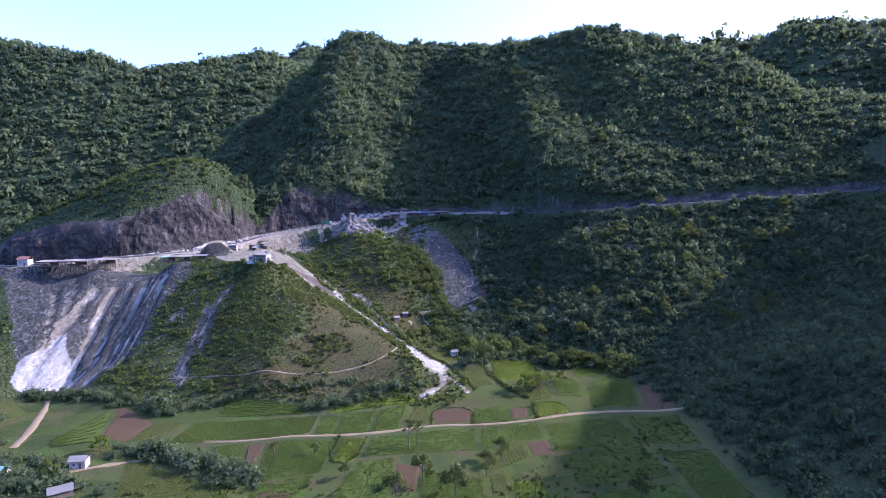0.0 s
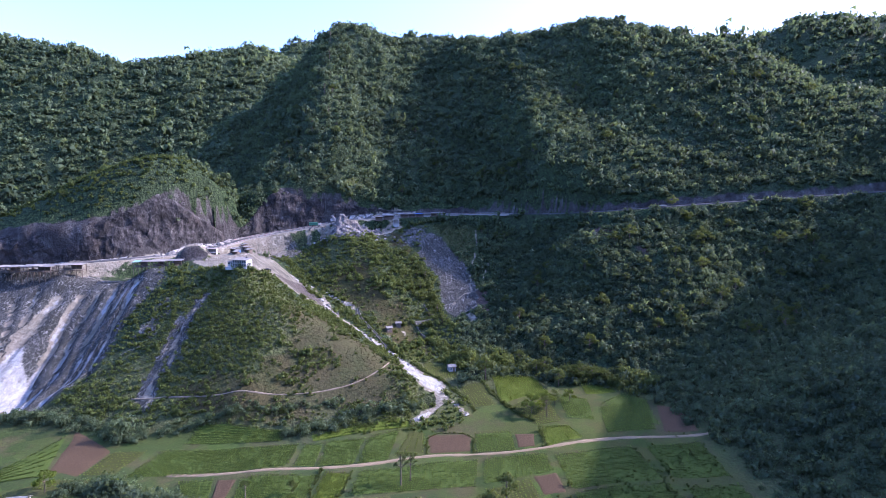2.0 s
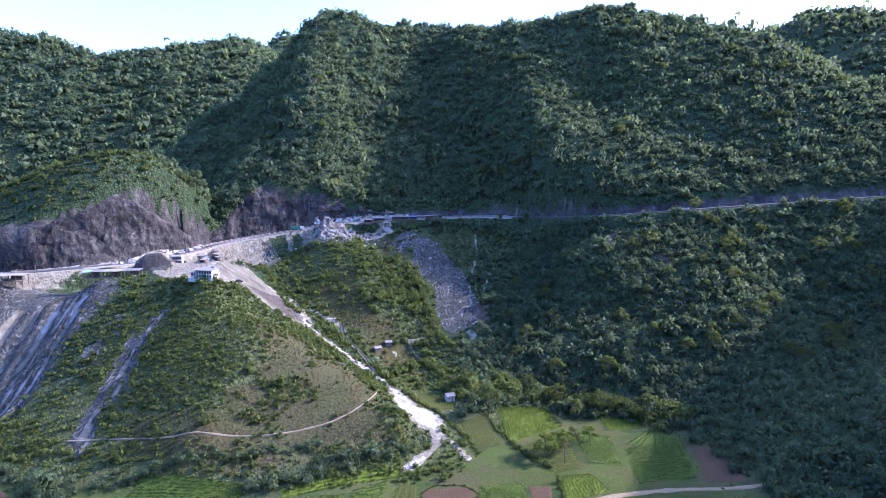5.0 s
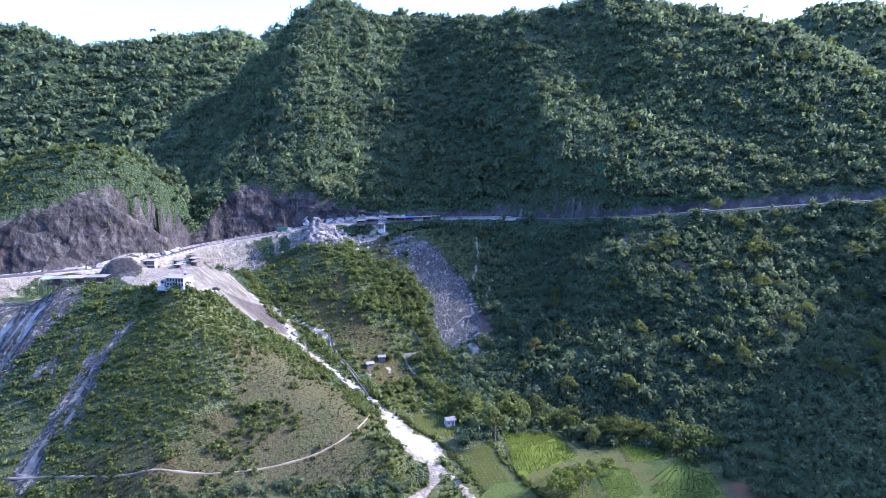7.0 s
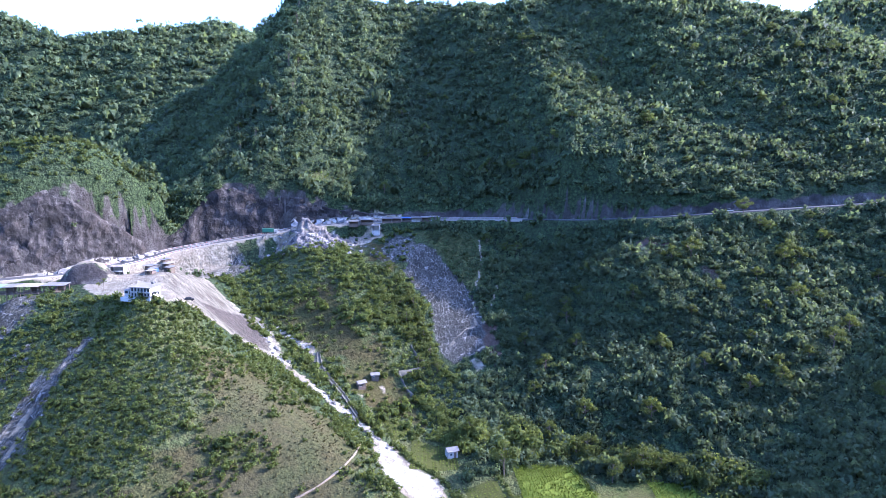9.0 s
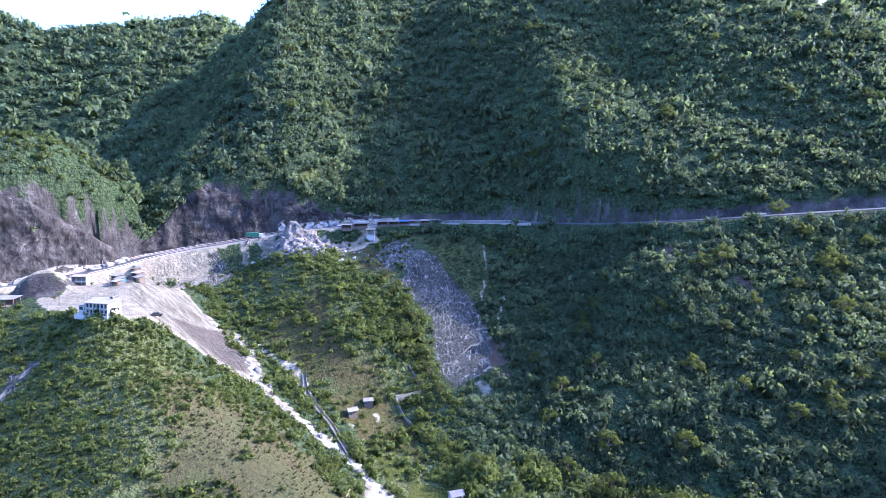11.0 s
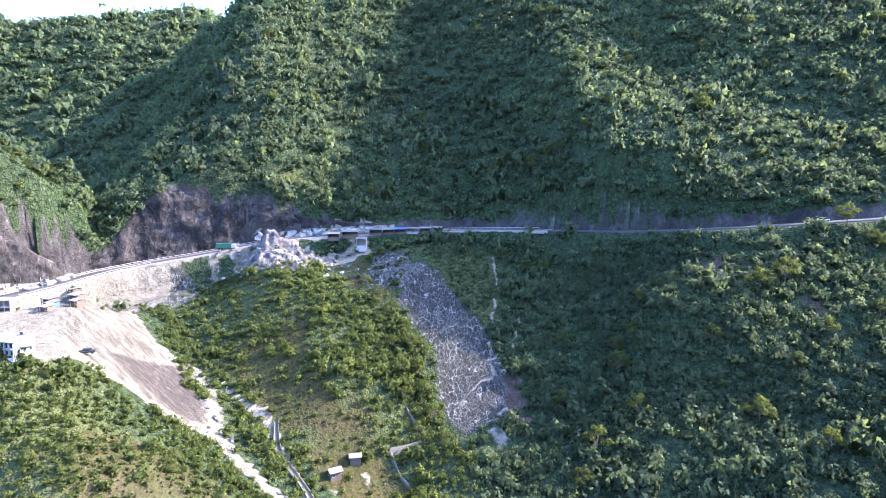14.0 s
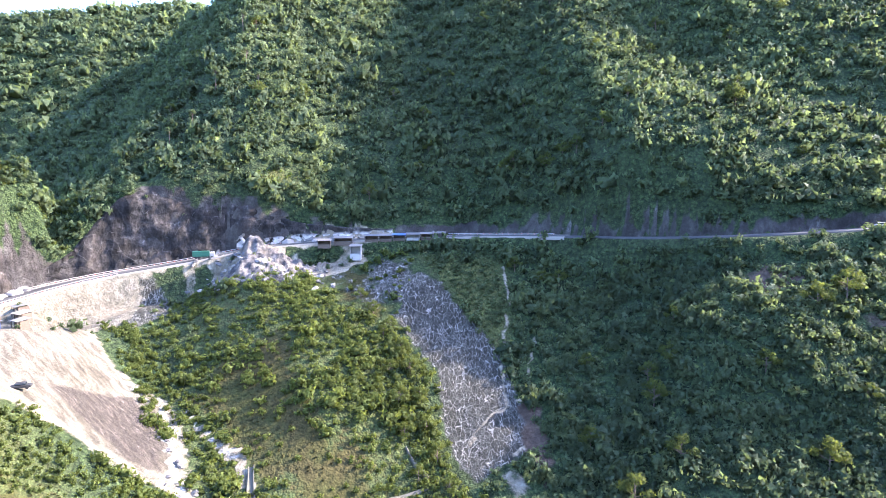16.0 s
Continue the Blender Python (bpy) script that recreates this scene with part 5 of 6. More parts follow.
# ---- buildings ----
CONCRETE = plain("weathered_concrete", (0.42, 0.4, 0.37), 0.9, vary=0.2, scale=0.7, bump=0.3)
WHITE_WALL = plain("white_plaster", (0.37, 0.355, 0.325), 0.85, vary=0.12, scale=0.6)
TIN = plain("grey_tin_sheet", (0.13, 0.124, 0.118), 0.8, 0.0, vary=0.3, scale=0.8, bump=0.2)
CEMENT_SHEET = plain("fibre_cement", (0.19, 0.172, 0.15), 0.9, vary=0.25, scale=0.6, bump=0.2)
BLUE_TIN = plain("blue_tin_sheet", (0.07, 0.14, 0.36), 0.5, 0.2, vary=0.2)
GREEN_TIN = plain("teal_tin_sheet", (0.2, 0.36, 0.33), 0.5, 0.2, vary=0.2)
RED_TILE = plain("red_roof_tile", (0.2, 0.095, 0.07), 0.8, vary=0.25)
WOOD = plain("grey_wood", (0.13, 0.1, 0.075), 0.85, vary=0.3, scale=2.0, bump=0.3)
DARK_GLASS = plain("dark_window_glass", (0.03, 0.04, 0.05), 0.15, vary=0.1)
RUBBER = plain("rubber", (0.03, 0.03, 0.03), 0.9)
RED_PAINT = plain("red_paint", (0.45, 0.09, 0.06), 0.7)
BOULDER = plain("limestone", (0.3, 0.27, 0.235), 0.95, vary=0.35, scale=0.6, bump=0.8)
DARK_BOULDER = plain("wet_limestone", (0.12, 0.115, 0.11), 0.9, vary=0.35, scale=0.6, bump=0.8)


def slab(bm, x0, y0, z0, x1, y1, z1, lift=0.0):
    """A box; lift raises its back edge for a sloping roof."""
    v = [bm.verts.new(p) for p in ((x0, y0, z0), (x1, y0, z0), (x1, y1, z0 + lift), (x0, y1, z0 + lift), (x0, y0, z1), (x1, y0, z1), (x1, y1, z1 + lift), (x0, y1, z1 + lift))]
    for f in ((0, 3, 2, 1), (4, 5, 6, 7), (0, 1, 5, 4), (1, 2, 6, 5), (2, 3, 7, 6), (3, 0, 4, 7)):
        bm.faces.new([v[k] for k in f])


def boxed(name, material, parent, *boxes, label="", bevel=0.02):
    bm = bmesh.new()
    for b in boxes:
        slab(bm, *b)
    if bevel:
        bmesh.ops.bevel(bm, geom=bm.edges[:], offset=bevel, segments=1, affect="EDGES")
    return part(name, bm, material, parent, label)


def ribbed_roof(name, material, parent, x0, y0, x1, y1, z, lift, ribs=0.45, thick=0.08, label=""):
    """Corrugated sheet, its ribs running down the slope."""
    n = max(6, int((x1 - x0) / (ribs / 2)))
    bm = bmesh.new()
    rows = []
    for dz in (thick, 0.0):
        for y, l in ((y0, 0.0), (y1, lift)):
            rows.append([bm.verts.new((x0 + (x1 - x0) * k / n, y, z + l + dz + (0.05 if k % 2 else 0.0))) for k in range(n + 1)])
    for k in range(n):
        bm.faces.new((rows[0][k], rows[0][k + 1], rows[1][k + 1], rows[1][k]))
        bm.faces.new((rows[2][k + 1], rows[2][k], rows[3][k], rows[3][k + 1]))
        bm.faces.new((rows[2][k], rows[2][k + 1], rows[0][k + 1], rows[0][k]))
        bm.faces.new((rows[1][k], rows[1][k + 1], rows[3][k + 1], rows[3][k]))
    bm.faces.new((rows[0][0], rows[1][0], rows[3][0], rows[2][0]))
    bm.faces.new((rows[1][n], rows[0][n], rows[2][n], rows[3][n]))
    return part(name, bm, material, parent, label)


def gable_roof(name, material, parent, x0, y0, x1, y1, z, rise, over=0.4, label=""):
    bm = bmesh.new()
    ym = (y0 + y1) / 2
    x0, x1, y0, y1 = x0 - over, x1 + over, y0 - over, y1 + over
    for dz in (0.0,):
        a = [bm.verts.new(p) for p in ((x0, y0, z), (x1, y0, z), (x1, ym, z + rise), (x0, ym, z + rise), (x1, y1, z), (x0, y1, z))]
        b = [bm.verts.new((v.co.x, v.co.y, v.co.z + 0.14)) for v in a]
        for f in ((0, 1, 2, 3), (3, 2, 4, 5)):
            bm.faces.new([b[k] for k in f])
            bm.faces.new([a[k] for k in reversed(f)])
        ring = [0, 1, 2, 4, 5, 3]
        for k in range(6):
            i, j = ring[k], ring[(k + 1) % 6]
            bm.faces.new((a[i], a[j], b[j], b[i]))
    return part(name, bm, material, parent, label)


def window(parent, x, y, z, w, h, side="front"):
    """A framed dark pane standing a little proud of its wall."""
    t = 0.05
    if side == "front":
        fr = [(x - w / 2, y - t, z, x + w / 2, y + 0.02, z + 0.08), (x - w / 2, y - t, z + h - 0.08, x + w / 2, y + 0.02, z + h),
              (x - w / 2, y - t, z + 0.08, x - w / 2 + 0.08, y + 0.02, z + h - 0.08), (x + w / 2 - 0.08, y - t, z + 0.08, x + w / 2, y + 0.02, z + h - 0.08)]
        pn = (x - w / 2 + 0.08, y - 0.03, z + 0.08, x + w / 2 - 0.08, y - 0.01, z + h - 0.08)
    else:
        fr = [(y - 0.02, x - w / 2, z, y + t, x + w / 2, z + 0.08), (y - 0.02, x - w / 2, z + h - 0.08, y + t, x + w / 2, z + h),
              (y - 0.02, x - w / 2, z + 0.08, y + t, x - w / 2 + 0.08, z + h - 0.08), (y - 0.02, x + w / 2 - 0.08, z + 0.08, y + t, x + w / 2, z + h - 0.08)]
        pn = (y + 0.01, x - w / 2 + 0.08, z + 0.08, y + 0.03, x + w / 2 - 0.08, z + h - 0.08)
    f = boxed("window", WHITE_WALL, parent, *fr, bevel=0)
    boxed("pane", DARK_GLASS, f, pn, bevel=0)
    return f


def hill_house():
    """Two storeys, a veranda front of windows, a white side wall and a lower wing."""
    h = tagged(new("house"), "two-storey white house with a grey tin roof", "house")
    boxed("wall", WHITE_WALL, h, (0, 0, -1.5, 9.5, 6.5, 5.6), label="white plastered wall")
    boxed("wing", CONCRETE, h, (-4.2, 1.2, -1.5, -0.01, 6, 3.4), label="grey concrete side wing")
    boxed("floor_band", CONCRETE, h, (-0.3, -0.6, 2.6, 9.8, -0.01, 2.85))
    boxed("cornice", CONCRETE, h, (-0.3, -0.6, 5.35, 9.8, -0.01, 5.6))
    for k in range(7):
        boxed("column", WHITE_WALL, h, (0.0 + k * 1.55, -0.5, -1.0, 0.22 + k * 1.55, -0.25, 5.35), bevel=0)
    for k in range(6):
        window(h, 0.9 + k * 1.55, 0, 3.1, 1.3, 2.0)
        window(h, 0.9 + k * 1.55, 0, 0.5, 1.15, 1.6)
    for k in range(3):
        window(h, 1.2 + k * 1.9, 9.5, 0.9, 1.0, 1.4, "side")
    for k in range(2):
        window(h, -3.2 + k * 2.0, 1.2, 1.2, 1.7, 1.7)
    ribbed_roof("roof", CEMENT_SHEET, h, -0.7, -1.0, 10.3, 7.2, 5.62, 1.0, label="grey corrugated roof")
    ribbed_roof("wing_roof", TIN, h, -4.6, 0.8, -0.75, 6.4, 3.45, 0.4)
    boxed("awning", CONCRETE, h, (9.55, 1.5, 3.2, 11.2, 5.5, 3.32))
    boxed("terrace", CONCRETE, h, (-4.6, -0.8, -3.0, 9.8, 7.0, -0.6), label="concrete terrace slab")
    boxed("water_tank", TIN, h, (6.0, 5.0, 6.75, 7.2, 6.2, 7.7))
    return h


hill_house().matrix_world = pose(-112.0, 333, -40.9, 0, 0, -14) @ Matrix.Diagonal((0.88, 0.84, 0.64, 1))


def block_house():
    """A raw concrete roadside building with an open front."""
    h = tagged(new("roadside_building"), "unfinished two-storey concrete building beside the road", "building")
    boxed("back_wall", CONCRETE, h, (0, 4.6, -1, 8, 5, 6.0))
    boxed("side_wall", CONCRETE, h, (0, 0.4, -1, 0.25, 4.58, 6.0))
    boxed("side_wall", CONCRETE, h, (7.75, 0.4, -1, 8, 4.58, 6.0))
    boxed("floor_slab", CONCRETE, h, (-0.3, -0.6, 2.8, 8.3, 4.58, 3.05))
    for k in range(4):
        boxed("column", CONCRETE, h, (0.05 + k * 2.56, 0, -1, 0.3 + k * 2.56, 0.3, 6.0), bevel=0)
    boxed("infill", WHITE_WALL, h, (2.9, 1.0, -0.5, 7.7, 1.2, 1.0), label="whitewashed infill wall")
    ribbed_roof("roof", CEMENT_SHEET, h, -0.6, -0.8, 8.6, 5.6, 6.05, 0.5)
    return h


block_house().matrix_world = pose(-144, 378, -40.6, 0, 0, 8) @ Matrix.Diagonal((0.68, 0.7, 0.72, 1))


def stilt_shed(length, depth, drop, roofs, label):
    """An open roadside shed, its deck held up by posts on the slope."""
    h = tagged(new("stilt_shed"), label, "shed", "open sheds along the road edge")
    boxed("deck", WOOD, h, (0, 0, -0.25, length, depth, 0.0))
    n = max(3, int(length / 3.2))
    for k in range(n + 1):
        x = 0.15 + (length - 0.5) * k / n
        boxed("post", WOOD, h, (x, 0.05, -drop, x + 0.25, 0.3, 2.7), bevel=0)
        boxed("post", WOOD, h, (x, depth - 0.3, -drop * 0.4, x + 0.25, depth - 0.05, 3.1), bevel=0)
    boxed("rail", WOOD, h, (0.1, 0.02, 0.85, length - 0.1, 0.04, 0.98), bevel=0)
    boxed("back_panel", WOOD, h, (length * 0.35, depth - 0.2, 0.01, length * 0.8, depth - 0.12, 2.2), label="board partition")
    boxed("counter", WOOD, h, (length * 0.15, depth * 0.5, 0.01, length * 0.45, depth * 0.5 + 0.7, 0.9))
    step = length / len(roofs)
    for k, mat in enumerate(roofs):
        ribbed_roof("roof", mat, h, step * k - 0.4, -0.8, step * (k + 1) + 0.3, depth + 0.7, 2.75 + 0.16 * (k % 2), 0.45)
    return h


SHEDS = ((-247, 341.5, -45.5, -6, 13, 5.5, 4.5, (CEMENT_SHEET, TIN), "open shed on posts with grey sheet roofs"),
         (-232, 340.5, -45.0, -2, 17, 5.5, 7.5, (TIN, CEMENT_SHEET, TIN), "long open shed on tall concrete posts"),
         (-213, 343, -44.6, 4, 13, 5.0, 5.0, (CEMENT_SHEET, CEMENT_SHEET), "open shed with a faded sheet roof"),
         (-174, 348, -43.5, 8, 8, 5, 8, (GREEN_TIN, TIN), "stilted shed with a green tin roof"),
         (-165, 349, -43.2, 6, 8, 5, 8, (CEMENT_SHEET,), "stilted shed with a pale roof above the scree"),
         (-156, 351, -43.0, 6, 8, 4.5, 5, (TIN,), "low open shed with a flat tin roof"))
for x, y, z, turn, length, depth, drop, roofs, label in SHEDS:
    stilt_shed(length, depth, drop, roofs, label).matrix_world = pose(x, y, z, 0, 0, turn)


def shack(w, d, h, wall, roof, label, open_front=True, posts=0.0, gable=False):
    """A small hut: walls, a door opening, a roof, perhaps on posts."""
    o = tagged(new("shack"), label, "shack", "roadside shacks")
    boxed("side_wall", wall, o, (0, 0.1, -0.6, 0.12, d, h))
    boxed("side_wall", wall, o, (w - 0.12, 0.1, -0.6, w, d, h))
    boxed("back_wall", wall, o, (0.13, d - 0.12, -0.6, w - 0.13, d, h))
    boxed("front_wall", wall, o, (0.13, 0.1, -0.6, w - 0.13, 0.22, h * 0.42 if open_front else h))
    boxed("floor", WOOD, o, (0.13, 0.23, -0.6, w - 0.13, d - 0.13, 0.0), bevel=0)
    if not open_front:
        window(o, w * 0.3, 0.1, h * 0.4, 0.8, 0.8)
        boxed("door", WOOD, o, (w * 0.6, 0.05, -0.1, w * 0.6 + 0.85, 0.09, 1.95), bevel=0)
    if posts:
        for x in (0.1, w * 0.5, w - 0.3):
            boxed("post", WOOD, o, (x, -0.6, -posts, x + 0.18, -0.42, h), bevel=0)
    if gable:
        gable_roof("roof", roof, o, 0, 0, w, d, h, 0.32 * d)
    else:
        ribbed_roof("roof", roof, o, -0.4, -0.9, w + 0.4, d + 0.4, h + 0.02, 0.5)
    return o


SHACKS = (
    (-132, 384.5, -38.9, -28, 4.2, 3.0, 2.3, WOOD, TIN, "shack with a rusty tin roof by the road", 2.5),
    (-128, 380, -39.5, -25, 3.0, 2.6, 2.3, BLUE_TIN, TIN, "shack walled with a blue sheet", 3.0),
    (-125, 387.5, -38.2, -25, 3.8, 3.0, 2.3, WOOD, CEMENT_SHEET, "weathered open shack with a faded sheet roof", 2.5),
    (-128, 392, -37.0, -40, 3.6, 3.0, 2.4, WOOD, TIN, "wooden shack on posts above the slope", 2.5),
    (-122, 383, -39.2, -30, 3.4, 2.6, 2.2, WOOD, TIN, "brown board shack propped on posts", 3.0),
    (-127, 375.5, -39.8, -22, 3.2, 2.6, 2.2, WOOD, CEMENT_SHEET, "small board shack with a patched roof", 2.0),
    (-47, 446, -21.6, 4, 5.0, 3.2, 2.5, WOOD, TIN, "dark shack with a silver roof among the rocks", 0.0),
    (-41, 450, -20.8, 3, 7.0, 3.2, 2.4, WOOD, CEMENT_SHEET, "open stall with a faded sheet roof", 0.0),
    (-34, 444.5, -26.2, 0, 4.2, 3.5, 5.0, CONCRETE, CEMENT_SHEET, "tall narrow concrete hut by the road", 0.0),
    (-29, 452.5, -20.2, 0, 5.5, 3.5, 2.6, WOOD, TIN, "stall with a pale tin roof", 2.0),
    (-23, 453, -20.0, 0, 5.0, 3.5, 2.5, WOOD, CEMENT_SHEET, "grey stall at the road edge", 2.5),
    (-17.5, 453.5, -19.8, -2, 5.0, 3.5, 2.5, WOOD, BLUE_TIN, "stall with a blue tarpaulin roof", 2.5),
    (-12, 453.5, -19.6, -2, 5.5, 3.5, 2.6, CONCRETE, TIN, "stall with a silver tin roof", 3.0),
    (-6, 453.5, -19.3, -3, 4.5, 3.5, 2.5, WOOD, CEMENT_SHEET, "grey wooden stall on posts", 3.0),
    (-1, 453.5, -19.1, -4, 5.0, 3.5, 2.6, WHITE_WALL, TIN, "pale stall at the end of the row", 3.0))
for x, y, z, turn, w, d, h, wall, roof, label, posts in SHACKS:
    shack(w, d, h, wall, roof, label, True, posts).matrix_world = pose(x, y, z, 0, 0, turn)


def grounded(ob, x, y, turn, lift=0.0):
    ob.matrix_world = pose(x, y, float(land(x, y)[0]) + lift, 0, 0, turn)
    return ob


HUTS = ((5, 307, 20, 3.6, 3.0, 2.3, WHITE_WALL, TIN, "small white hut with a grey gable roof by the stream"),
        (-29.5, 342.5, 30, 3.2, 2.6, 2.1, WOOD, CEMENT_SHEET, "wooden hut on the bare quarry yard"),
        (-25, 349, 10, 3.0, 2.4, 2.0, WOOD, CEMENT_SHEET, "low hut at the edge of the yard"),
        (-134, 194, 8, 5.4, 4.0, 2.6, CONCRETE, CEMENT_SHEET, "farm building with a grey sheet roof in the meadow"),
        (-160, 181, 6, 10.0, 7.0, 3.8, WHITE_WALL, GREEN_TIN, "white farmhouse with a teal roof among trees"),
        (-126, 172, 35, 6.5, 4.5, 2.8, WOOD, TIN, "barn with a pale tin roof half hidden by trees"),
        (-262, 346, 0, 6.5, 5.0, 4.0, WHITE_WALL, RED_TILE, "pale house with a red roof at the road edge"))
for x, y, turn, w, d, h, wall, roof, label in HUTS:
    o = shack(w, d, h, wall, roof, label, False, 0.0, True)
    o.name, o["category"], o["group"] = "hut", "hut", "huts in the valley"
    grounded(o, x, y, turn, 0.3)


# ---- road edge ----
def barrier(line, side, x_from, x_to, step, label):
    """Concrete kerb posts with red bands along the road."""
    pts = [(p, w) for p, w in along(line, step) if x_from < p.x < x_to]
    ob = tagged(new("roadside_barrier"), label, "barrier")
    bm = bmesh.new()
    slab(bm, -0.16, -0.16, -0.6, 0.16, 0.16, 0.85)
    me = bpy.data.meshes.new("post")
    bm.to_mesh(me)
    bm.free()
    me.materials.append(WHITE_WALL)
    bm = bmesh.new()
    slab(bm, -0.175, -0.175, 0.35, 0.175, 0.175, 0.65)
    band = bpy.data.meshes.new("band")
    bm.to_mesh(band)
    bm.free()
    band.materials.append(RED_PAINT)
    for p, w in pts:
        n = Vector((-w.y, w.x, 0)).normalized() * side
        o = new("post", me)
        o.parent = ob
        o.matrix_basis = pose(p.x + n.x, p.y + n.y, p.z + 0.1, 0, 0, math.degrees(math.atan2(w.y, w.x)))
        b = new("band", band)
        b.parent = o
    rail = ribbon("rail", [p + Vector((-w.y, w.x, 0)).normalized() * side + Vector((0, 0, 0.1)) for p, w in pts], [(-0.06, 0.62), (-0.06, 0.8), (0.06, 0.8), (0.06, 0.62)], WHITE_WALL, step)
    rail.parent = ob
    return ob


barrier(ROAD_LINE, 5.3, -168, -62, 2.4, "red and white kerb posts on the cliff side of the road")
barrier(ROAD_LINE, -5.1, -155, -120, 2.4, "white kerb posts above the scree")
barrier(ROAD_LINE, 5.0, 4, 48, 2.6, "white kerb posts along the inner side of the bend")

kerb = ribbon("kerb", [p for p in ROAD_LINE if -190 < p.x < 60], [(-5.5, -1.2), (-5.5, 0.2), (-4.8, 0.24), (-4.42, 0.2), (-4.42, -1.2)], LIME_DUST, 3.0)
tagged(kerb, "pale dusty concrete verge at the road edge", "kerb", kind="structure")
kerb = ribbon("kerb", [p for p in ROAD_LINE if -190 < p.x < 60], [(4.42, -1.2), (4.42, 0.2), (5.0, 0.24), (5.7, 0.3), (5.7, -1.2)], LIME_DUST, 3.0)
tagged(kerb, "pale dusty shoulder under the cliff", "kerb", kind="structure")


# ---- rock cutting ----
def rock_material():
    m = Nodes("shade_darkened_limestone", 0.92, 0, 0.2)
    tall = m.tree.nodes.new("ShaderNodeMapping")
    tall.inputs["Scale"].default_value = (1, 1, 0.75)
    m.put(tall.inputs["Vector"], m.warp(0.25, 2.5))
    facet = m.tree.nodes.new("ShaderNodeTexVoronoi")
    facet.inputs["Scale"].default_value = 0.22
    m.put(facet.inputs["Vector"], tall.outputs["Vector"])
    block = m.ramp(facet.outputs["Color"], [(0.1, 0.7), (0.9, 1.3)])
    # colours far below real limestone: the cliff's shadow is painted into the rock
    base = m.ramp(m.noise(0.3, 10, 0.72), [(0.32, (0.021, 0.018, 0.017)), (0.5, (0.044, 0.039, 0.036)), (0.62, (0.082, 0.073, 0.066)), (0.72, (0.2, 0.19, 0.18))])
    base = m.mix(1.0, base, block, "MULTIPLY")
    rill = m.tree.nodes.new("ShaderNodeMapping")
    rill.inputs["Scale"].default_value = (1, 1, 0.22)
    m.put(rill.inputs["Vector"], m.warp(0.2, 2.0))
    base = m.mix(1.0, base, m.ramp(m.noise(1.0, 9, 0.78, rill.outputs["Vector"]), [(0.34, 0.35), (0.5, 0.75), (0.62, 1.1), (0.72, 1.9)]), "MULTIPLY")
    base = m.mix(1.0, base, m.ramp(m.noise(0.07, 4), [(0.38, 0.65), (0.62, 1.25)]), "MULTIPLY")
    seam = m.ramp(m.voro(0.22, tall.outputs["Vector"]), [(0.0, 1.0), (0.022, 0.0)])
    base = m.mix(m.math("MULTIPLY", seam, m.ramp(m.noise(0.16, 4, 0.6), [(0.5, 0.0), (0.64, 0.3)])), base, (0.36, 0.345, 0.32))
    crack = m.ramp(m.voro(0.16, tall.outputs["Vector"]), [(0.0, 1.0), (0.05, 0.0)])
    base = m.mix(m.math("MULTIPLY", crack, m.ramp(m.noise(0.12, 3), [(0.5, 0.0), (0.65, 0.4)])), base, (0.03, 0.028, 0.03))
    rust = m.ramp(m.noise(0.06, 5), [(0.5, 0.0), (0.66, 0.4)])
    base = m.mix(rust, base, (0.072, 0.056, 0.046))
    fresh = m.math("MULTIPLY", m.ramp(m.attr("fresh"), [(0.35, 0.0), (0.6, 1.0)]), m.ramp(m.noise(0.3, 6, 0.7), [(0.38, 0.0), (0.5, 1.0)]))
    base = m.mix(fresh, base, m.mix(m.noise(1.0, 5), (0.34, 0.31, 0.27), (0.62, 0.59, 0.54)))
    m.bump(m.math("ADD", m.noise(0.7, 8, 0.75), m.math("MULTIPLY", m.voro(0.3, tall.outputs["Vector"], "F1"), 1.6)), 0.8, 0.9)
    return m.done(base)


CUT_ROCK = rock_material()


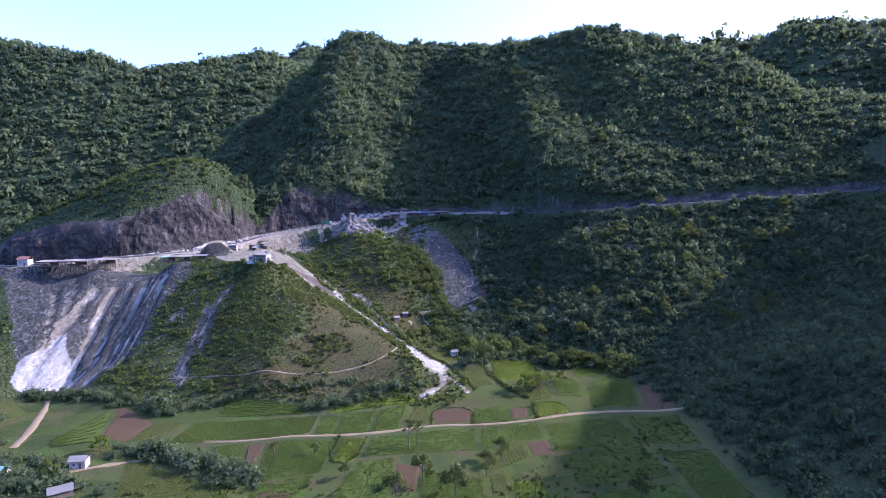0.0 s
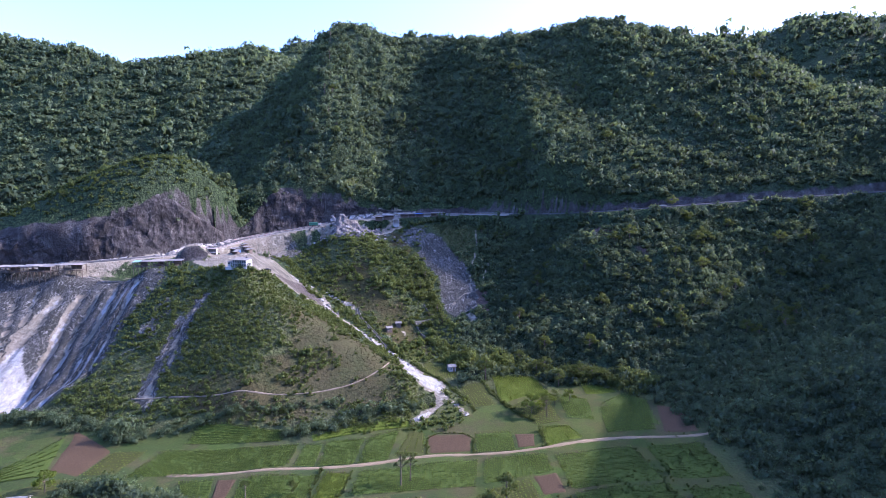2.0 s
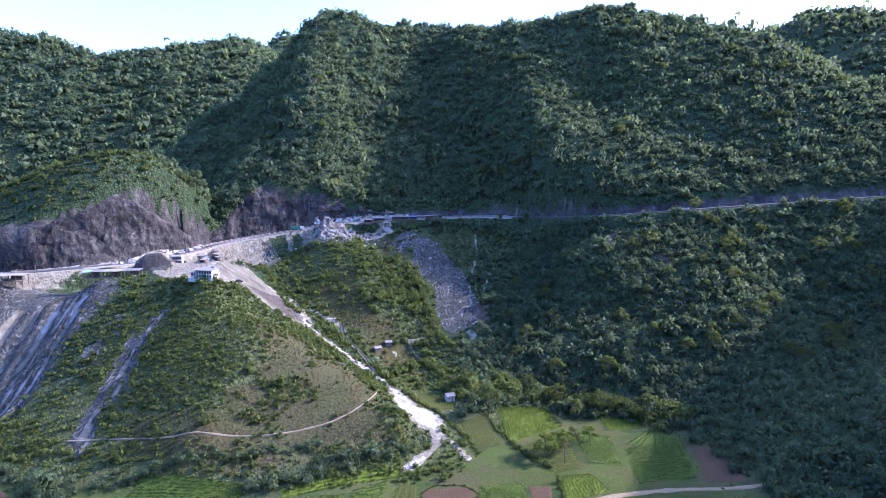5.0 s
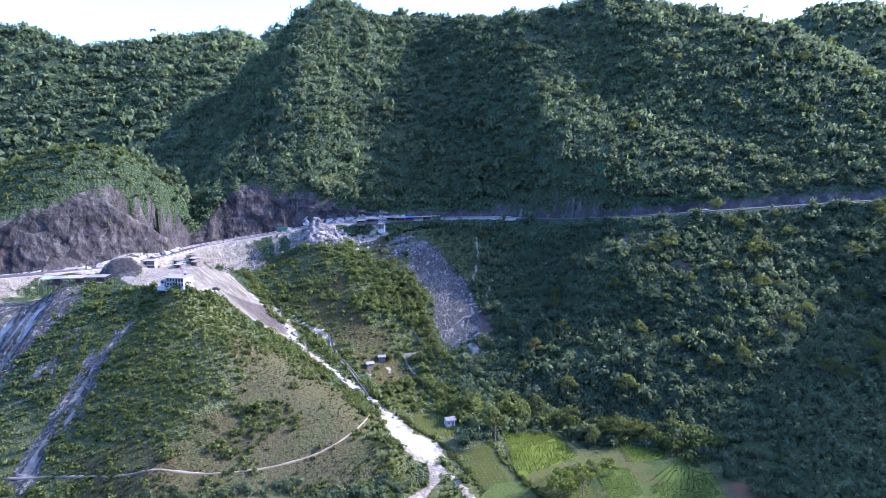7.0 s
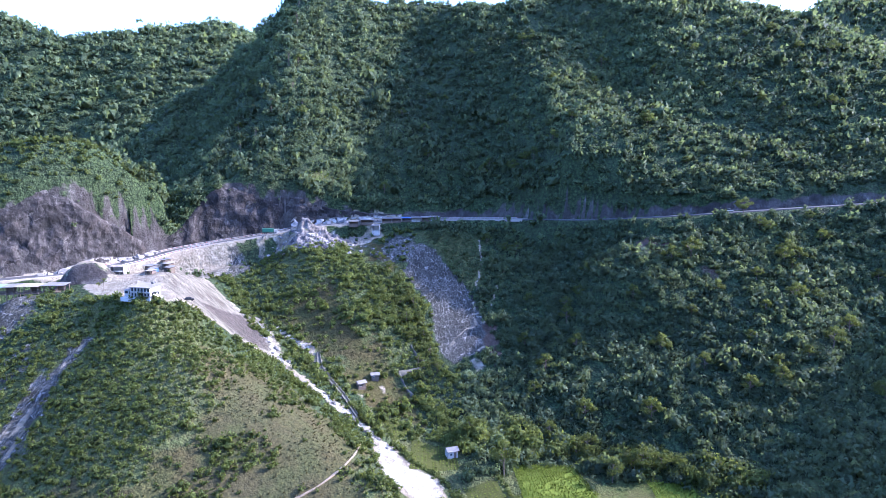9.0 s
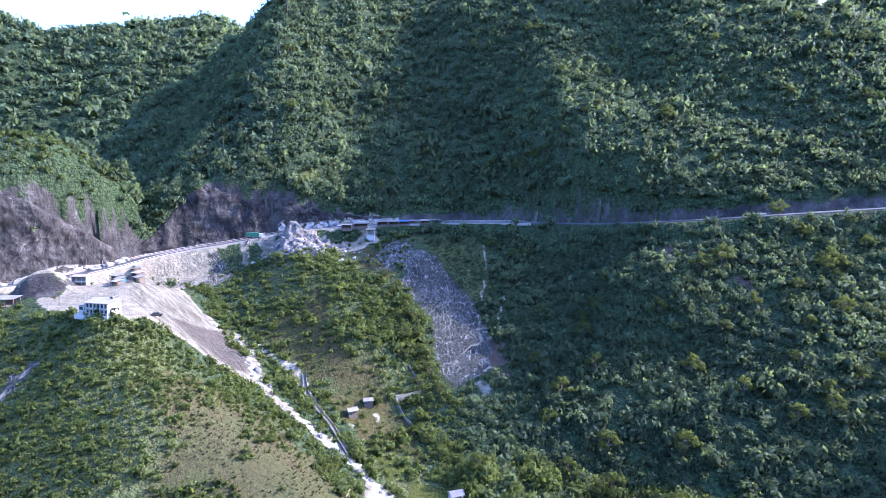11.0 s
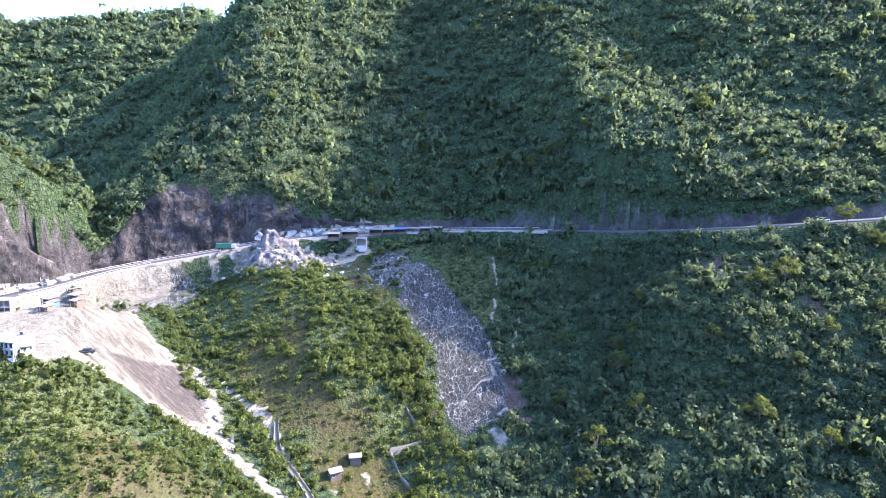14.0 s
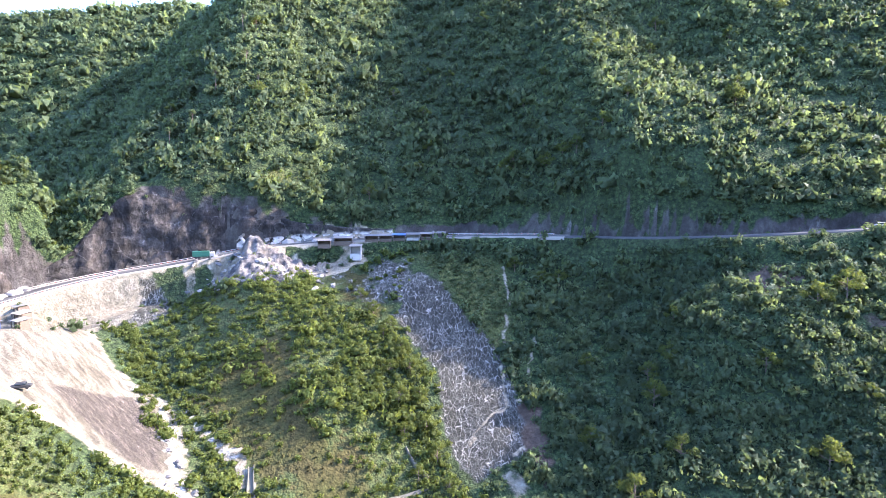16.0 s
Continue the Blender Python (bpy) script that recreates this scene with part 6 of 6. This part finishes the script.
def cliff_face(x_from, x_to, height, label, seed, pale_to, base=6.6):
    """A broken rock wall that follows the cut slope above the road."""
    pts = [(p, w) for p, w in along(ROAD_LINE, 0.9) if x_from < p.x < x_to]
    px, py, pz = (np.array([p[i] for p, _ in pts]) for i in range(3))
    wx, wy = np.array([w.x for _, w in pts]), np.array([w.y for _, w in pts])
    for _ in range(6):
        wx, wy = np.convolve(np.pad(wx, 4, "edge"), np.ones(9) / 9, "valid"), np.convolve(np.pad(wy, 4, "edge"), np.ones(9) / 9, "valid")
    ln = np.hypot(wx, wy)
    nx, ny = -wy / ln, wx / ln
    offs = np.arange(base, 46, 0.8)
    ground_z = np.stack([land(px + nx * o, py + ny * o) for o in offs], 1)
    ground_z = np.maximum.accumulate(ground_z, 1)
    hh = height(px) * (1 + 0.3 * fbm(px, py, 16, 3, seed))
    hh = np.minimum(hh, 0.85 * (ground_z[:, :44].max(1) - pz))
    hh = np.convolve(np.pad(hh, 4, "edge"), np.ones(9) / 9, "valid")
    nv = 34
    co, fresh = [], []
    for j in range(nv):
        v = j / (nv - 1)
        zt = pz - 1.0 + v * (hh + 1.0)
        k = np.argmax(ground_z >= zt[:, None], 1)
        k = np.where((ground_z >= zt[:, None]).any(1), k, len(offs) - 1)
        o = offs[k]
        o = np.convolve(np.pad(o, 2, "edge"), np.ones(5) / 5, "valid")
        s_ = np.arange(len(px)) * 0.9
        bulge = 1.6 * np.abs(fbm(s_ + 0.4 * zt, zt * 0.7, 3.2, 2, seed + 5)) + 5.0 * np.abs(fbm(s_, zt * 0.8 + 40, 13, 4, seed + 1)) + 2.6 * fbm(s_, zt, 5, 3, seed + 2) - 0.2
        ends = np.minimum(1, np.minimum(s_, s_[::-1]) / 8)
        o = o - (bulge + 0.6) * ends * (1 - smooth(0.82, 1.0, np.full(1, v))) + 1.2 * (1 - ends) + 1.6 * smooth(0.85, 1.0, np.full(1, v))
        o = np.maximum(o, base - 0.6)
        co.append(np.stack([px + nx * o, py + ny * o, zt + 0.8 * fbm(s_, zt, 4, 2, seed + 3)], 1))
        fresh.append(np.clip(1.05 - (zt - pz) / (0.1 + pale_to + 7.0 * np.exp(-((px + 158) / 9) ** 2)), 0, 1))
    ob = new("rock_face", grid_mesh("rock_face", len(px), nv, np.concatenate(co)))
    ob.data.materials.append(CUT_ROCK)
    paint(ob.data, "fresh", np.concatenate(fresh))
    return tagged(ob, label, "cliff", kind="structure")


cliff_face(-285, -141, cliff_height, "grey blasted limestone face under the knob, darkened in colour for shade", 70, 0.0)
cliff_face(-140.5, -84, cliff_height, "limestone cliff at the road bend, shade painted into its colour", 80, 0.0)
cliff_face(-83.5, -10, cliff_height, "rock cutting behind the roadside stalls, shade painted into its colour", 90, 5.0)

# ---- rocks ----
def rock_mesh(seed, jag=0.35):
    bm = bmesh.new()
    bmesh.ops.create_icosphere(bm, subdivisions=2, radius=1)
    jit = random.Random(seed)
    for v in bm.verts:
        v.co *= 1 + jit.uniform(-0.22, 0.16)
    for v in bm.verts:
        n = noise.noise(v.co * 1.3 + Vector((seed * 7.1, 0, 0))) + 0.5 * noise.noise(v.co * 3.1 + Vector((0, seed * 3.3, 0)))
        n += 0.35 * noise.noise(v.co * 6.0 + Vector((seed, seed, 0)))
        v.co *= 1 + jag * n
        v.co.z *= 0.75
    me = bpy.data.meshes.new("boulder")
    bm.to_mesh(me)
    bm.free()
    return me


def boulders(places, materials, label, group, seed):
    g = random.Random(seed)
    shapes = []
    for m in materials:
        for k in range(4):
            me = rock_mesh(seed * 10 + k, 0.5)
            me.materials.append(m)
            shapes.append(me)
    for x, y, r in places:
        o = tagged(new("boulder", g.choice(shapes)), label, "boulder", group)
        z = float(land(x, y)[0])
        o.matrix_world = pose(x, y, z + r * 0.15, g.uniform(-25, 25), g.uniform(-25, 25), g.uniform(0, 360)) @ Matrix.Diagonal((r * g.uniform(0.8, 1.4), r * g.uniform(0.7, 1.2), r * g.uniform(0.7, 1.2), 1))


def rubble_material():
    m = Nodes("blasted_limestone", 0.95, 0, 0.15)
    st = m.noise(0.3, 9, 0.74, m.warp(0.25, 3.0))
    f = m.ramp(st, [(0.4, (0.04, 0.039, 0.041)), (0.5, (0.085, 0.08, 0.08)), (0.59, (0.16, 0.148, 0.135)), (0.68, (0.4, 0.375, 0.335))])
    f = m.mix(m.ramp(m.noise(0.1, 4), [(0.48, 0.0), (0.6, 0.6)]), f, (0.24, 0.2, 0.15))
    m.bump(m.noise(1.1, 8, 0.75), 1.0, 0.8)
    return m.done(f)


def rock_heap():
    """A jagged heap of blasted rock between the road and the spur."""
    nx_, ny_ = 84, 56
    u, v = np.meshgrid(np.linspace(-84, -38, nx_), np.linspace(423, 448, ny_))
    x, y = u.ravel(), v.ravel()
    h = np.zeros_like(x)
    for cx, cy, r, top in ((-70, 440, 6, 7.5), (-61, 443, 5, 7.5), (-52, 441, 6, 6.0), (-73, 434, 6, 4.5), (-57, 433, 7, 4.5), (-83, 441, 6, 2.5), (-46, 436, 5, 2.5), (-66, 429, 6, 2.5)):
        h = np.maximum(h, top * np.clip(1.15 - np.hypot((x - cx) / r, (y - cy) / r * 1.1) * 0.8, -1, 1))
    rid = 1 - 2 * np.abs(fbm(x, y, 7, 4, 131)) * 2
    h = 0.52 * h * (0.1 + 1.0 * rid) + 3.2 * fbm(x, y, 4.5, 2, 133) + 4.0 * np.abs(fbm(x, y, 2.2, 2, 134)) - 0.9
    edge = np.minimum(np.minimum(x + 84, -38 - x) / 5, np.minimum(y - 423, 448 + (x + 60) * 0.12 - y) / 3)
    h = np.where(edge < 1, h * np.clip(edge, 0, 1) - 2.5 * (1 - np.clip(edge, 0, 1)), h)
    x = x + 0.7 * fbm(x, y, 2.5, 2, 135)
    ob = new("rock_outcrop", grid_mesh("rock_outcrop", nx_, ny_, np.stack([x, y, land(x, y) + h], 1)))
    ob.data.materials.append(rubble_material())
    return tagged(ob, "jagged outcrop of blasted grey and white limestone", "rock")


rock_heap()
_g = random.Random(3)
_pile = [(-84 + _g.gauss(0, 6), 441 + _g.gauss(0, 3), _g.uniform(0.4, 1.1)) for _ in range(30)] + [(-62 + _g.gauss(0, 14), 433 + _g.gauss(0, 4), _g.uniform(0.4, 1.3)) for _ in range(80)]
boulders([p for p in _pile if p[1] < 452 + p[0] * 0.06 + 2], (BOULDER, DARK_BOULDER), "jagged grey limestone boulder in the rock pile", "boulders of the rock pile", 3)
_bed = []
for p, w in along([(x, y, 0) for x, y in STREAM_A[3:10]], 3.2):
    _bed.append((p.x + _g.gauss(0, 1.6), p.y + _g.gauss(0, 1.4), _g.uniform(0.3, 1.1)))
boulders(_bed, (DARK_BOULDER,), "grey boulder in the pale stream bed", "boulders in the stream bed", 4)
_wall = []
for p, w in along([(-176, 379, 0), (-160, 395, 0)], 1.8) + along([(-153, 409, 0), (-145, 424, 0)], 1.6) + along([(-62, 460.5, 0), (-20, 466, 0)], 2.2):
    _wall.append((p.x + _g.gauss(0, 0.5), p.y + _g.gauss(0, 0.5), _g.uniform(1.0, 2.4)))
boulders(_wall, (BOULDER, LIME_DUST, DARK_BOULDER), "freshly broken pale rock at the cliff foot", "broken rock along the road cutting", 5)


def spire():
    """The pale pinnacle behind the rock pile."""
    bm = bmesh.new()
    bmesh.ops.create_cone(bm, cap_ends=True, segments=14, radius1=2.9, radius2=1.0, depth=5.5)
    bmesh.ops.subdivide_edges(bm, edges=bm.edges[:], cuts=3, use_grid_fill=True)
    for v in bm.verts:
        v.co += Vector((noise.noise(v.co * 0.5), noise.noise(v.co * 0.5 + Vector((9, 0, 0))), 0)) * 2.6
    return tagged(part("rock_pinnacle", bm, BOULDER), "pale rock pinnacle standing above the road", "rock")


spire().matrix_world = pose(-80, 458.0, -20.0)


# ---- vehicles ----
def wheel(parent, x, y, r=0.45):
    bm = bmesh.new()
    bmesh.ops.create_cone(bm, cap_ends=True, segments=14, radius1=r, radius2=r, depth=0.28, matrix=pose(x, y, r, 90, 0, 0))
    return part("wheel", bm, RUBBER, parent)


def car(paint_mat, label):
    c = tagged(new("car"), label, "car", "parked vehicles")
    boxed("body", paint_mat, c, (-2.1, -0.85, 0.35, 2.1, 0.85, 0.95), bevel=0.12)
    boxed("cabin", DARK_GLASS, c, (-1.2, -0.75, 0.96, 1.1, 0.75, 1.42), bevel=0.15)
    boxed("roof", paint_mat, c, (-1.05, -0.72, 1.425, 0.95, 0.72, 1.5), bevel=0.03)
    for x in (-1.35, 1.35):
        for y in (-0.8, 0.8):
            wheel(c, x, y, 0.33)
    return c


def truck(paint_mat, label):
    c = tagged(new("truck"), label, "truck", "parked vehicles")
    boxed("cargo_box", paint_mat, c, (-4.2, -1.15, 0.9, 2.0, 1.15, 3.0), bevel=0.05)
    boxed("cab", WHITE_WALL, c, (2.15, -1.1, 0.7, 4.0, 1.1, 2.6), bevel=0.15)
    boxed("windscreen", DARK_GLASS, c, (4.005, -0.95, 1.6, 4.04, 0.95, 2.4), bevel=0)
    boxed("chassis", RUBBER, c, (-4.2, -0.9, 0.5, 3.9, 0.9, 0.68))
    for x in (-3.0, -1.9, 3.0):
        for y in (-1.0, 1.0):
            wheel(c, x, y, 0.5)
    return c


def on_road(ob, x, offset):
    best = min(along(ROAD_LINE, 0.5), key=lambda q: abs(q[0].x - x) + (0 if q[0].y > 300 else 500))
    p, w = best
    n = Vector((-w.y, w.x, 0)).normalized() * offset
    ob.matrix_world = pose(p.x + n.x, p.y + n.y, p.z + 0.14, 0, 0, math.degrees(math.atan2(w.y, w.x)))


on_road(truck(plain("green_paint", (0.03, 0.11, 0.07), 0.5), "lorry with a green cargo box on the road"), -92, -1.7)
on_road(car(WHITE_WALL, "small white car beside the roadside stalls"), -8, -1.6)
on_road(car(TIN, "silver car passing the roadside stalls"), -21, 1.7)
on_road(car(WHITE_WALL, "white car on the open mountain road"), 148, 1.6)
grounded(car(RUBBER, "dark car parked on the pale slope"), -99, 352, 20, 0.4)
